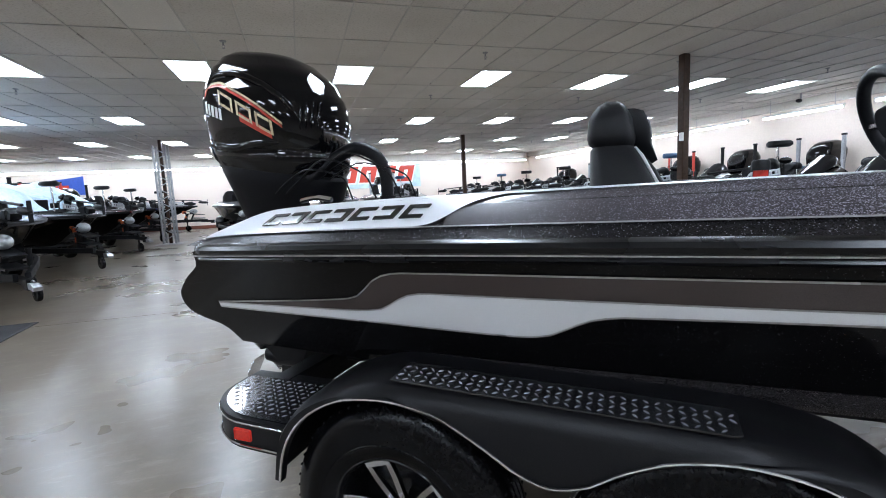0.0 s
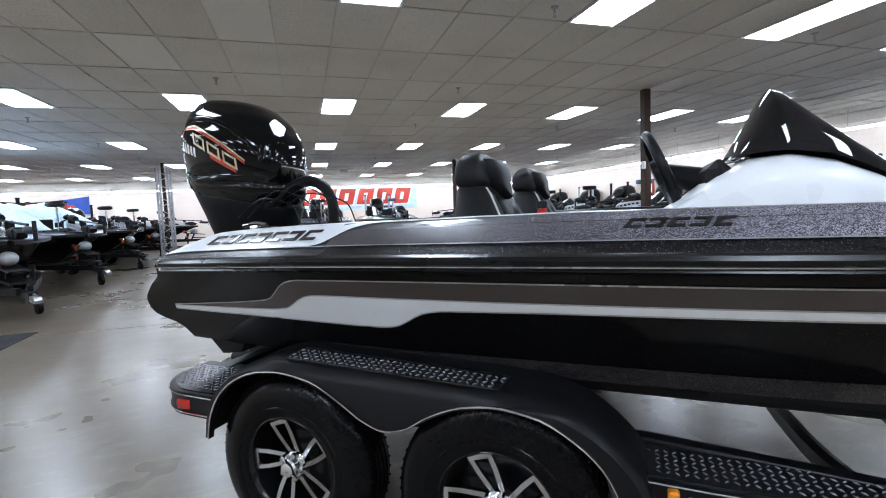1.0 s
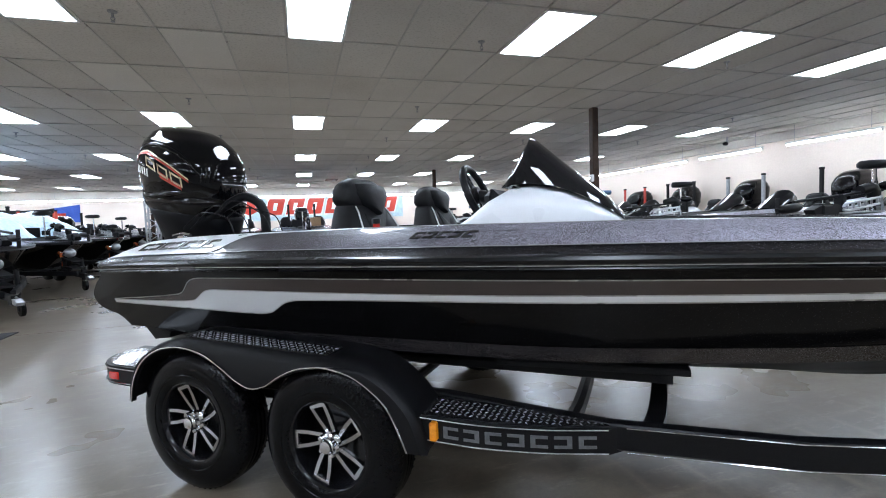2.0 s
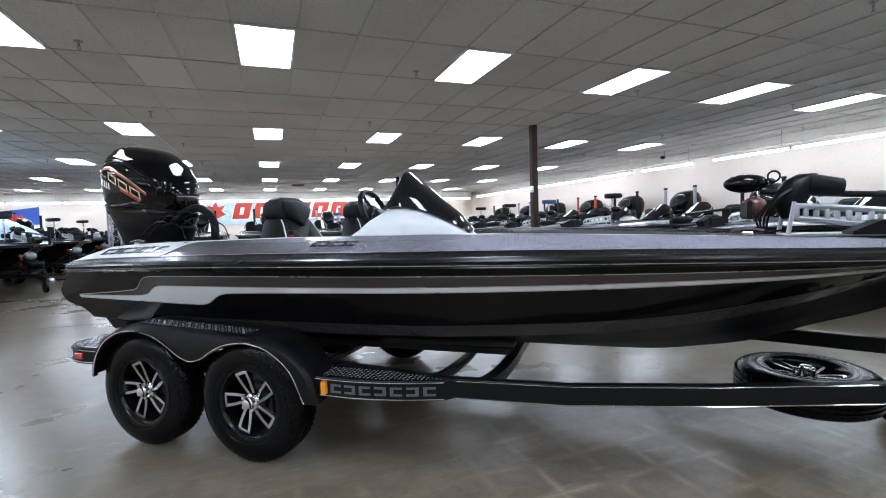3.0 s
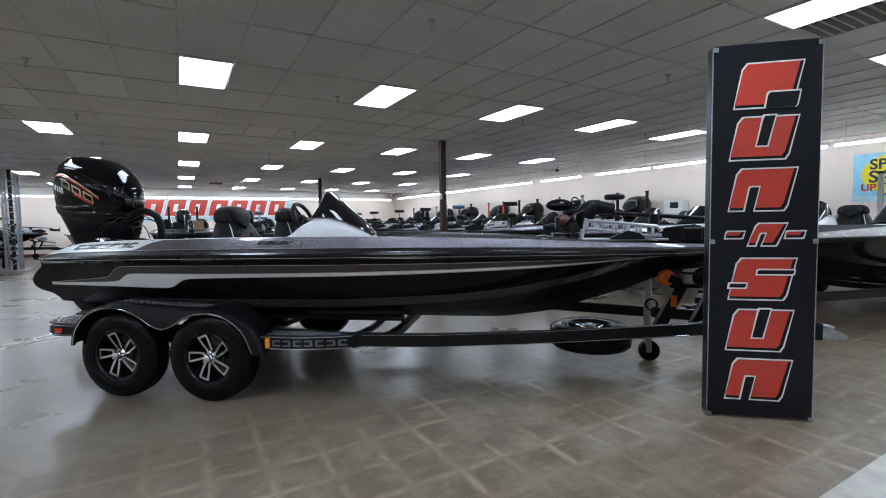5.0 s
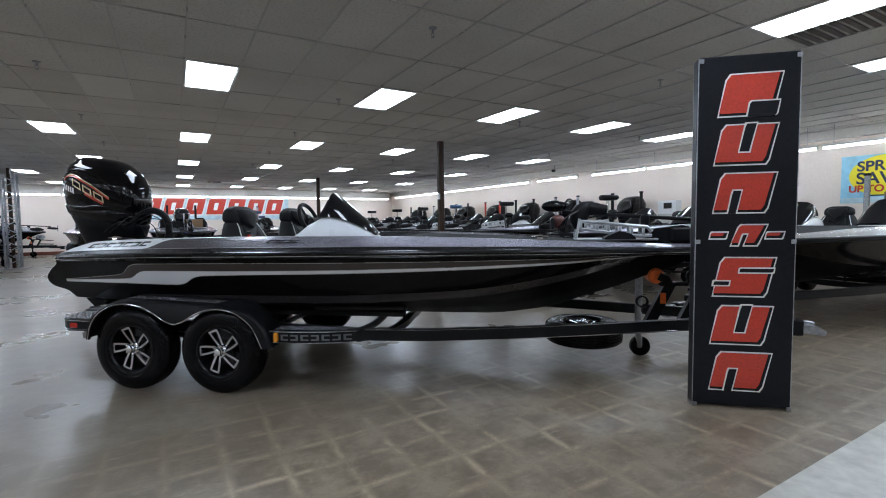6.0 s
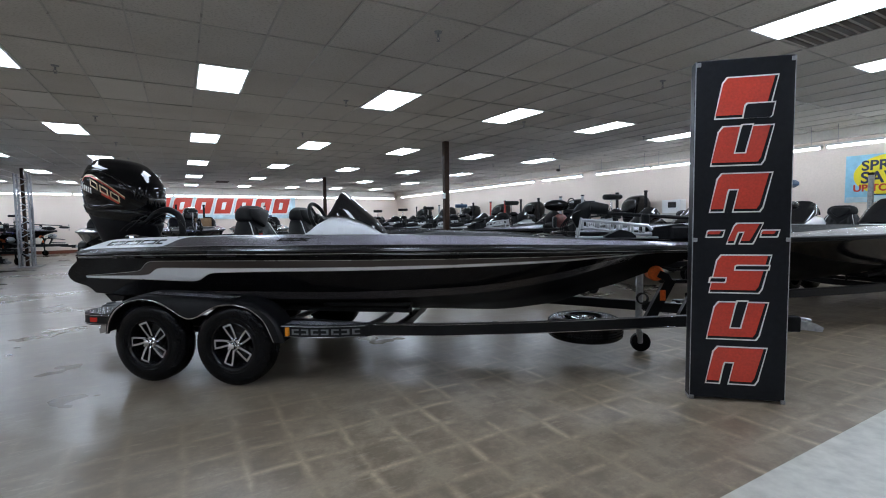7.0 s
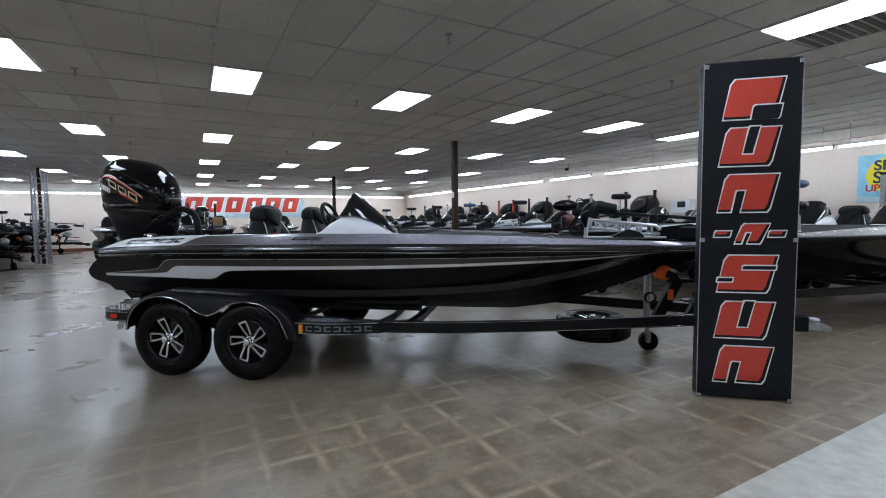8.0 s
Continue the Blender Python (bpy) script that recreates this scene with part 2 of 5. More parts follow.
# ---- mesh helpers ----
class Geo:
    """Collects vertices and faces of one part."""

    def __init__(self):
        self.v, self.f = [], []

    def add(self, verts, faces, m=None):
        k = len(self.v)
        self.v += [tuple(m @ Vector(p)) if m else tuple(p) for p in verts]
        self.f += [tuple(i + k for i in f) for f in faces]
        return self

    def box(self, c, s, b=0.0, m=None):
        x, y, z = (d / 2 for d in s)
        b = min(b, 0.49 * min(s))
        if b <= 0:
            vs = [(i * x, j * y, k * z) for i in (-1, 1) for j in (-1, 1) for k in (-1, 1)]
            fs = [(0, 1, 3, 2), (4, 6, 7, 5), (0, 4, 5, 1), (2, 3, 7, 6), (0, 2, 6, 4), (1, 5, 7, 3)]
        else:
            vs, idx = [], {}
            for i in (-1, 1):
                for j in (-1, 1):
                    for k in (-1, 1):
                        for a in range(3):
                            idx[i, j, k, a] = len(vs)
                            d = [x - b, y - b, z - b]
                            d[a] += b
                            vs.append((i * d[0], j * d[1], k * d[2]))
            fs = []
            for a in range(3):
                o = [q for q in range(3) if q != a]
                for sgn in (-1, 1):
                    q = []
                    for p1, p2 in ((-1, -1), (1, -1), (1, 1), (-1, 1)):
                        key = [0, 0, 0]
                        key[a], key[o[0]], key[o[1]] = sgn, p1, p2
                        q.append(idx[(*key, a)])
                    fs.append(tuple(q))
                for s1 in (-1, 1):
                    for s2 in (-1, 1):
                        q = []
                        for e, ax in ((-1, o[0]), (1, o[0]), (1, o[1]), (-1, o[1])):
                            key = [0, 0, 0]
                            key[a], key[o[0]], key[o[1]] = e, s1, s2
                            q.append(idx[(*key, ax)])
                        fs.append(tuple(q))
            for i in (-1, 1):
                for j in (-1, 1):
                    for k in (-1, 1):
                        fs.append(tuple(idx[i, j, k, a] for a in range(3)))
        vs = [(p[0] + c[0], p[1] + c[1], p[2] + c[2]) for p in vs]
        return self.add(vs, fs, m)

    def rings(self, rings, caps=True, closed=True, m=None):
        n = len(rings[0])
        vs = [p for r in rings for p in r]
        fs = []
        for i in range(len(rings) - 1):
            for j in range(n if closed else n - 1):
                k = (j + 1) % n
                fs.append((i * n + j, i * n + k, (i + 1) * n + k, (i + 1) * n + j))
        if caps and closed:
            fs += [tuple(range(n - 1, -1, -1)), tuple(range((len(rings) - 1) * n, len(rings) * n))]
        return self.add(vs, fs, m)

    def tube(self, pts, r, n=8, caps=True, m=None):
        pts = [Vector(p) for p in pts]
        rad = r if isinstance(r, (list, tuple)) else [r] * len(pts)
        out, side = [], None
        for i, p in enumerate(pts):
            d = (pts[min(i + 1, len(pts) - 1)] - pts[max(i - 1, 0)]).normalized()
            if side is None:
                side = d.orthogonal().normalized()
            side = (side - d * side.dot(d)).normalized()
            up = d.cross(side)
            out.append([p + (side * math.cos(2 * math.pi * k / n) + up * math.sin(2 * math.pi * k / n)) * rad[i] for k in range(n)])
        return self.rings(out, caps, True, m)

    def lathe(self, prof, n=32, c=(0, 0, 0), axis="y", m=None):
        out = []
        for r, h in prof:
            ring = []
            for k in range(n):
                a = 2 * math.pi * k / n
                p = (r * math.cos(a), h, r * math.sin(a)) if axis == "y" else (r * math.cos(a), r * math.sin(a), h) if axis == "z" else (h, r * math.cos(a), r * math.sin(a))
                ring.append((p[0] + c[0], p[1] + c[1], p[2] + c[2]))
            out.append(ring)
        return self.rings(out, False, True, m)

    def prism(self, poly, put, d0, d1, m=None):
        """A flat outline pushed to a thickness: put(a, b, d) gives a point."""
        n = len(poly)
        vs = [put(a, b, d0) for a, b in poly] + [put(a, b, d1) for a, b in poly]
        fs = [tuple(range(n - 1, -1, -1)), tuple(range(n, 2 * n))]
        fs += [(i, (i + 1) % n, n + (i + 1) % n, n + i) for i in range(n)]
        return self.add(vs, fs, m)

    def ball(self, c, r, n=16, k=10, m=None):
        r = r if isinstance(r, tuple) else (r, r, r)
        out = []
        for i in range(k + 1):
            a = math.pi * (i + 0.02 * (i == 0) - 0.02 * (i == k)) / k
            out.append([(c[0] + r[0] * math.sin(a) * math.cos(2 * math.pi * j / n), c[1] + r[1] * math.sin(a) * math.sin(2 * math.pi * j / n), c[2] + r[2] * math.cos(a)) for j in range(n)])
        return self.rings(out, True, True, m)


def part(name, geo, material, parent=None, label="", smooth=35.0):
    """One mesh object from collected geometry, under a thing or a part."""
    me = bpy.data.meshes.new(name)
    me.from_pydata(geo.v, [], geo.f)
    bm = bmesh.new()
    bm.from_mesh(me)
    bmesh.ops.recalc_face_normals(bm, faces=bm.faces)
    bm.to_mesh(me)
    bm.free()
    me.polygons.foreach_set("use_smooth", [smooth > 0] * len(me.polygons))
    if smooth > 0:
        me.set_sharp_from_angle(angle=radians(smooth))
    me.materials.append(material)
    ob = new(name, me)
    if parent:
        ob.parent = parent
    if label:
        tagged(ob, label)
    return ob


def thing(name, m, label, category, group="", kind=""):
    ob = new(name)
    ob.empty_display_size = 0.1
    ob.matrix_basis = m
    return tagged(ob, label, category, group, kind)


def curve(pts):
    """A smooth function through points (x, y)."""
    xs, ys = np.array([p[0] for p in pts], float), np.array([p[1] for p in pts], float)
    sl = np.gradient(ys, xs)
    for i in range(1, len(xs) - 1):
        a, b = (ys[i] - ys[i - 1]) / (xs[i] - xs[i - 1]), (ys[i + 1] - ys[i]) / (xs[i + 1] - xs[i])
        sl[i] = 0 if a * b <= 0 else 2 * a * b / (a + b)

    def f(x):
        x = min(max(x, xs[0]), xs[-1])
        i = min(max(int(np.searchsorted(xs, x)) - 1, 0), len(xs) - 2)
        h = xs[i + 1] - xs[i]
        q = (x - xs[i]) / h
        return float((2 * q**3 - 3 * q**2 + 1) * ys[i] + (q**3 - 2 * q**2 + q) * h * sl[i] + (-2 * q**3 + 3 * q**2) * ys[i + 1] + (q**3 - q**2) * h * sl[i + 1])

    return f


def spline(pts, n):
    """n points along a smooth line through pts."""
    k = len(pts)
    fs = [curve([(i, p[a]) for i, p in enumerate(pts)]) for a in range(len(pts[0]))]
    return [tuple(f(i * (k - 1) / (n - 1)) for f in fs) for i in range(n)]


def slanted(a, b, w, h, lean):
    """Outline of a leaning block with cut corners."""
    return [(a, b), (a + w * 0.94, b), (a + w, b + h * 0.12), (a + w + lean, b + h), (a + w * 0.06 + lean, b + h), (a + lean * 0.85, b + h * 0.86)]


# ---- the hall ----
X0, X1, Y0, Y1, H = -17.0, 13.35, -11.0, 25.0, 3.29
TX, TY, GX, GY = 0.605, 1.206, 0.86, 2.65


def setting(name, geo, material, label, category, smooth=0.0):
    return tagged(part(name, geo, material, None, "", smooth), label, category, "", "structure")


setting("floor", Geo().box(((X0 + X1) / 2, (Y0 + Y1) / 2, -0.05), (X1 - X0, Y1 - Y0, 0.1)), FLOOR, "worn polished concrete floor with ghost lines of lifted tiles", "floor")
setting("pavement", Geo().box((5.0, -3.385, 0.002), (16.6, 2.0, 0.006), 0.002), WTILE, "pale smooth walkway strip along the showroom floor", "floor strip")
setting("wall_north", Geo().box(((X0 + X1) / 2, Y1 + 0.1, H / 2), (X1 - X0, 0.2, H)), WALL, "pale peach painted wall behind the boats", "wall")
setting("wall_east", Geo().box((X1 + 0.1, (Y0 + Y1) / 2, H / 2), (0.2, Y1 - Y0 + 0.4, H)), WALL, "long peach painted side wall with strip lamps", "wall")
setting("wall_west", Geo().box((X0 - 0.1, (Y0 + Y1) / 2, H / 2), (0.2, Y1 - Y0 + 0.4, H)), WALL, "plain peach painted side wall", "wall")
# unseen end wall, grey so that the gloss hulls reflect less light
setting("wall_south", Geo().box(((X0 + X1) / 2, Y0 - 0.1, H / 2), (X1 - X0, 0.2, H)), BAND, "unseen grey wall added to close the showroom", "wall")
setting("trim", Geo().box(((X0 + X1) / 2 - 0.2, Y1 - 0.2, H - 0.21), (X1 - X0 - 0.4, 0.4, 0.42), 0.01), BAND, "grey boxed soffit along the top of the wall", "soffit")
setting("trim_east", Geo().box((X1 - 0.06, (Y0 + Y1) / 2, H - 0.11), (0.12, Y1 - Y0, 0.22), 0.01), BAND, "grey upper band along the side wall", "wall band")
setting("baseboard", Geo().box(((X0 + X1) / 2, Y1 - 0.012, 0.08), (X1 - X0, 0.024, 0.16), 0.005), BASEB, "red-brown baseboard along the wall", "baseboard")

lamp_cells = {(i * 4, j * 4) for i in range(-7, 5) for j in range(-3, 5)}
g, bars = Geo(), Geo()
rnd = random.Random(5)
i0, i1 = math.floor((X0 - GX) / TX), math.ceil((X1 - GX) / TX)
j0, j1 = math.floor((Y0 - GY) / TY), math.ceil((Y1 - GY) / TY)
VENTS, NEW_TILES = {(9, -4)}, {(-2, 1), (-4, 2)}
for i in range(i0, i1):
    for j in range(j0, j1):
        if (i, j) in lamp_cells or (i, j) in VENTS or (i, j) in NEW_TILES:
            continue
        sag, tip = rnd.uniform(-0.003, 0.004), rnd.uniform(-0.003, 0.003)
        x, y, z = GX + i * TX, GY + j * TY, H + 0.008 + sag
        a, b = 0.0085, 0.0085
        vs = [(x + a, y + b, z + tip), (x + TX - a, y + b, z - tip), (x + TX - a, y + TY - b, z + tip), (x + a, y + TY - b, z - tip)]
        vs += [(p[0], p[1], p[2] + 0.015) for p in vs]
        g.add(vs, [(0, 1, 2, 3), (7, 6, 5, 4), (0, 4, 5, 1), (1, 5, 6, 2), (2, 6, 7, 3), (3, 7, 4, 0)])
setting("ceiling", g, CEIL, "suspended ceiling of stained grey acoustic tiles", "ceiling")
for i in range(i0, i1 + 1):
    bars.box((GX + i * TX, (Y0 + Y1) / 2, H + 0.004), (0.015, Y1 - Y0, 0.014))
for j in range(j0, j1 + 1):
    bars.box(((X0 + X1) / 2, GY + j * TY, H + 0.0055), (X1 - X0, 0.015, 0.014))
setting("trim_ceiling_grid", bars, TBAR, "thin painted metal bars of the ceiling grid", "ceiling grid")
fresh = Geo()
for i, j in ((-2, 1), (-4, 2)):
    fresh.box((GX + (i + 0.5) * TX, GY + (j + 0.5) * TY, H + 0.014), (TX - 0.022, TY - 0.022, 0.014))
setting("ceiling_patch", fresh, mat("fresh_tile", (0.76, 0.74, 0.70), 0.9, vary=0.05, grain=60, bump=0.1), "newer pale replacement tiles in the ceiling", "ceiling tile")
setting("trim_floor_joint", Geo().box((-3.2, 5.95, 0.0005), (9.0, 0.007, 0.002), 0, pose(0, 0, 0, 0, 0, -1.5)), BROWNPOST, "thin dark saw-cut joint in the concrete", "floor joint")
setting("ceiling_deck", Geo().box(((X0 + X1) / 2, (Y0 + Y1) / 2, H + 0.35), (X1 - X0, Y1 - Y0, 0.1)), BAND, "plain deck closing the space above the tiles", "ceiling")


def ceiling_light():
    t = thing("ceiling_light", pose(0, 0, 0), "recessed fluorescent ceiling panel with white diffuser, switched on", "ceiling light", "ceiling lamps")
    f = Geo()
    for dx, dy, sx, sy in ((0, 0.585, TX - 0.03, 0.025), (0, -0.585, TX - 0.03, 0.025), (0.2775, 0, 0.02, 1.145), (-0.2775, 0, 0.02, 1.145)):
        f.box((dx, dy, -0.002), (sx, sy, 0.02), 0.003)
    part("frame", f, WHITE, t, "", 0)
    part("housing", Geo().box((0, 0, 0.055), (TX - 0.05, TY - 0.05, 0.08), 0.005), WHITE, t, "", 0)
    part("diffuser", Geo().box((0, 0, 0.003), (0.535, 1.145, 0.012), 0.002), PANEL, t, "glowing white diffuser", 0)
    return t


first = None
for i, j in sorted(lamp_cells):
    x, y = GX + (i + 0.5) * TX, GY + (j + 0.5) * TY
    if not (X0 + 0.5 < x < X1 - 0.5 and Y0 + 0.7 < y < Y1 - 0.7):
        continue
    if first is None:
        first = ceiling_light()
        first.matrix_basis = pose(x, y, H)
    else:
        copy_thing(first, pose(x, y, H))


def strip_light(hang):
    t = thing("strip_light", pose(0, 0, 0), "bare fluorescent tube in a white wall batten, switched on", "strip light", "wall lamps")
    part("batten", Geo().box((0, 0, 0.035), (2.02, 0.07, 0.05), 0.006), WHITE, t)
    part("tube", Geo().tube([(-0.97, 0, -0.012), (0.97, 0, -0.012)], 0.028, 10), TUBE, t, "glowing tube")
    for s in (-1, 1):
        part("hanger", Geo().tube([(s * 0.8, 0, 0.055), (s * 0.8, 0, hang)], 0.006, 6), GALV, t)
        part("socket", Geo().box((s * 0.985, 0, -0.005), (0.03, 0.05, 0.06), 0.005), WHITE, t)
    return t


SZ = 2.84
strip = strip_light(H - SZ)
strip.matrix_basis = pose(X1 - 0.8, 8.77, SZ, 0, 0, 90)
for k in range(-6, 2):
    copy_thing(strip, pose(X1 - 0.8, 4.09 + 2.07 * k, SZ, 0, 0, 90))
for k in range(6):
    copy_thing(strip, pose(X1 - 0.8, 11.22 + 2.07 * k, SZ, 0, 0, 90))
for k in range(14):
    copy_thing(strip, pose(X1 - 1.6 - 2.07 * k, Y1 - 0.85, SZ))


def post(x, y, size=0.13):
    t = thing("support_post", pose(x, y, 0), "slim dark brown painted steel support post", "post", "posts of the hall")
    part("shaft", Geo().box((0, 0, H / 2), (size, size, H), 0.012), BROWNPOST, t)
    part("base_plate", Geo().box((0, 0, 0.008), (size * 1.8, size * 1.8, 0.016), 0.004), BROWNPOST, t)
    return t


tagged(part("switch_box", Geo().box((6.27 - 0.085, 6.16 - 0.05, 1.98), (0.05, 0.06, 0.13), 0.006), WHITE), "small white switch box on the brown post", "switch box")
post(6.27, 6.16)
post(6.05, 16.2)


def truss_post(x, y):
    t = thing("truss_post", pose(x, y, 0), "brown post wrapped in a silver lattice truss", "post", "posts of the hall")
    part("shaft", Geo().box((0, 0, H / 2), (0.09, 0.09, H), 0.012), BROWNPOST, t)
    part("base_plate", Geo().box((0, 0, 0.01), (0.8, 0.8, 0.02), 0.005), GALV, t)
    c = 0.17
    for sx in (-1, 1):
        for sy in (-1, 1):
            part("chord", Geo().tube([(sx * c, sy * c, 0.02), (sx * c, sy * c, 3.1)], 0.032, 8), GALV, t)
    for s in range(4):
        b = Geo()
        for k in range(14):
            z0, z1 = 0.1 + k * 0.21, 0.1 + (k + 1) * 0.21
            e = c if k % 2 else -c
            a0, a1 = (e, -c), (-e, -c)
            m = pose(0, 0, 0, 0, 0, 90 * s)
            b.tube([(a0[0], a0[1], z0), (a1[0], a1[1], z1)], 0.014, 5, True, m)
        part("lattice", b, GALV, t)
    return t


truss_post(-3.9, 16.7)

# ---- boats ----
RAIL_B = curve([(-1.45, 0.975), (-1.0, 1.03), (0, 1.10), (1, 1.12), (2, 1.05), (2.8, 0.92), (3.4, 0.77), (3.9, 0.58), (4.25, 0.40), (4.5, 0.2), (4.6, 0.03)])
RAIL_Z = curve([(-1.45, 1.105), (0, 1.135), (2, 1.145), (3.5, 1.135), (4.6, 1.12)])
CHINE_B = curve([(-1.45, 0.86), (0, 0.89), (1, 0.89), (2, 0.80), (2.8, 0.62), (3.4, 0.40), (3.9, 0.18), (4.3, 0.05), (4.6, 0.01)])
CHINE_Z = curve([(-1.45, 0.745), (0, 0.715), (1.27, 0.722), (2, 0.745), (2.5, 0.775), (3.07, 0.86), (3.46, 0.945), (3.8, 1.02), (4.3, 1.08), (4.6, 1.1)])
KEEL_Z = curve([(-1.45, 0.60), (-1, 0.55), (0, 0.50), (2, 0.487), (2.5, 0.49), (2.9, 0.535), (3.12, 0.575), (3.4, 0.675), (3.66, 0.755), (3.93, 0.86), (4.18, 0.955), (4.4, 1.04), (4.6, 1.098)])
TOP_Z = curve([(-1.45, 1.15), (-1.3, 1.18), (-1.2, 1.215), (-1.04, 1.243), (-0.55, 1.265), (0.0, 1.275), (0.75, 1.282), (1.7, 1.275), (2.5, 1.25), (3.05, 1.225), (3.54, 1.2), (4.2, 1.17), (4.6, 1.15)])
STERN_U = curve([(0.70, -1.23), (0.722, -1.236), (0.768, -1.262), (0.806, -1.30), (0.828, -1.38), (0.85, -1.445), (0.9, -1.478), (0.928, -1.478), (1.01, -1.405), (1.08, -1.305), (1.13, -1.30)])
BOW = 4.6


def side_point(u, z, off=0.0):
    """A point of the starboard hull side, off metres proud of it."""
    s = min(max((z - CHINE_Z(u)) / max(RAIL_Z(u) - CHINE_Z(u), 1e-4), 0), 1)
    b = CHINE_B(u) + (RAIL_B(u) - CHINE_B(u)) * s**0.9
    return (u, -b - off, z)


def cap_point(u, w, off=0.0):
    """A point of the sloping deck edge: w runs from the rub rail (0) to the deck's crown (1)."""
    b, z0, z1 = RAIL_B(u), RAIL_Z(u) + 0.022, TOP_Z(u)
    k = min(1.0, b / 0.5)
    c = curve([(0, 0.0), (0.14, 0.028), (0.3, 0.055), (0.9, 0.20), (1.0, 0.25)])
    d = curve([(0, 0.0), (0.14, 0.14), (0.3, 0.28), (0.9, 0.95), (1.0, 1.0)])
    return (u, -b + c(w) * k - off * 0.6, z0 + d(w) * (z1 - z0) + off * 0.8)


def both(geo):
    """The same geometry on both sides of the centre line."""
    n = len(geo.v)
    geo.v += [(p[0], -p[1], p[2]) for p in geo.v[:n]]
    geo.f += [tuple(i + n for i in reversed(f)) for f in geo.f[:len(geo.f)]]
    return geo


def hull_geo(cols=56, rows=18):
    g = Geo()
    rings = []
    for r in range(rows + 1):
        s = r / rows
        us = STERN_U(0.735 + 0.39 * s)
        ring = []
        z0 = CHINE_Z(us) + (RAIL_Z(us) - CHINE_Z(us)) * s
        b0 = -side_point(us, z0)[1]
        ring += [(-1.2, -0.46, z0), (us + 0.03, -0.52, z0), (us - 0.0, -b0 + 0.22, z0), (us - 0.012, -b0 + 0.1, z0), (us - 0.004, -b0 + 0.03, z0)]
        for c in range(cols + 1):
            q = (c / cols) ** 0.93
            u = us + 0.014 + (BOW - us - 0.014) * q
            z = CHINE_Z(u) + (RAIL_Z(u) - CHINE_Z(u)) * s
            ring.append(side_point(u, z))
        rings.append(ring)
    g.rings(rings, False, False)
    return both(g)


def bottom_geo(cols=50):
    g = Geo()
    bottom = []
    for k in range(6):
        q = k / 5
        ring = []
        for c in range(cols + 1):
            u = -1.225 + (BOW + 1.225) * (c / cols) ** 0.93
            b, zc, zk = CHINE_B(u), CHINE_Z(u), KEEL_Z(u)
            y, z = -b * (1 - q), zc + (zk - zc) * q**0.85
            if k == 1:
                y, z = -b * 0.9, zc - 0.02
            ring.append((u, y, min(z, zc + 0.02)))
        bottom.append(ring)
    g.rings(bottom, False, False)
    g.add([(-1.215, -0.86, 0.74), (-1.215, 0, 0.57), (-1.215, 0, 1.1), (-1.215, -0.86, 1.1)], [(0, 1, 2, 3)])
    return both(g)


def band(lo, hi, u0, u1, put, n=80, off=0.004):
    """A strip on a surface between two lines lo(u) and hi(u)."""
    a, b, c = [], [], []
    for i in range(n + 1):
        u = u0 + (u1 - u0) * i / n
        l, h = lo(u), max(hi(u), lo(u) + 1e-4)
        a.append(put(u, l, off))
        c.append(put(u, (l + h) / 2, off))
        b.append(put(u, h, off))
    return Geo().rings([a, c, b], False, False)


ST_TOP = curve([(-1.25, 0.912), (-0.70, 0.957), (-0.62, 0.968), (-0.50, 1.045), (-0.43, 1.058), (0.36, 1.066), (1.87, 1.074), (3.04, 1.082), (3.64, 1.092), (4.2, 1.102)])
ST_MID = curve([(-1.25, 0.911), (-0.62, 0.926), (-0.54, 0.934), (-0.42, 0.990), (-0.36, 0.999), (0.36, 1.002), (1.87, 1.022), (3.04, 1.052), (3.57, 1.076), (4.2, 1.098)])
ST_LOW = curve([(-1.25, 0.897), (-0.57, 0.889), (-0.12, 0.881), (-0.05, 0.887), (0.09, 0.950), (0.16, 0.962), (1.87, 0.998), (3.04, 1.038), (3.57, 1.07), (4.2, 1.096)])


def plus(f, d):
    return lambda u: f(u) + d


def const(c):
    return lambda u: c


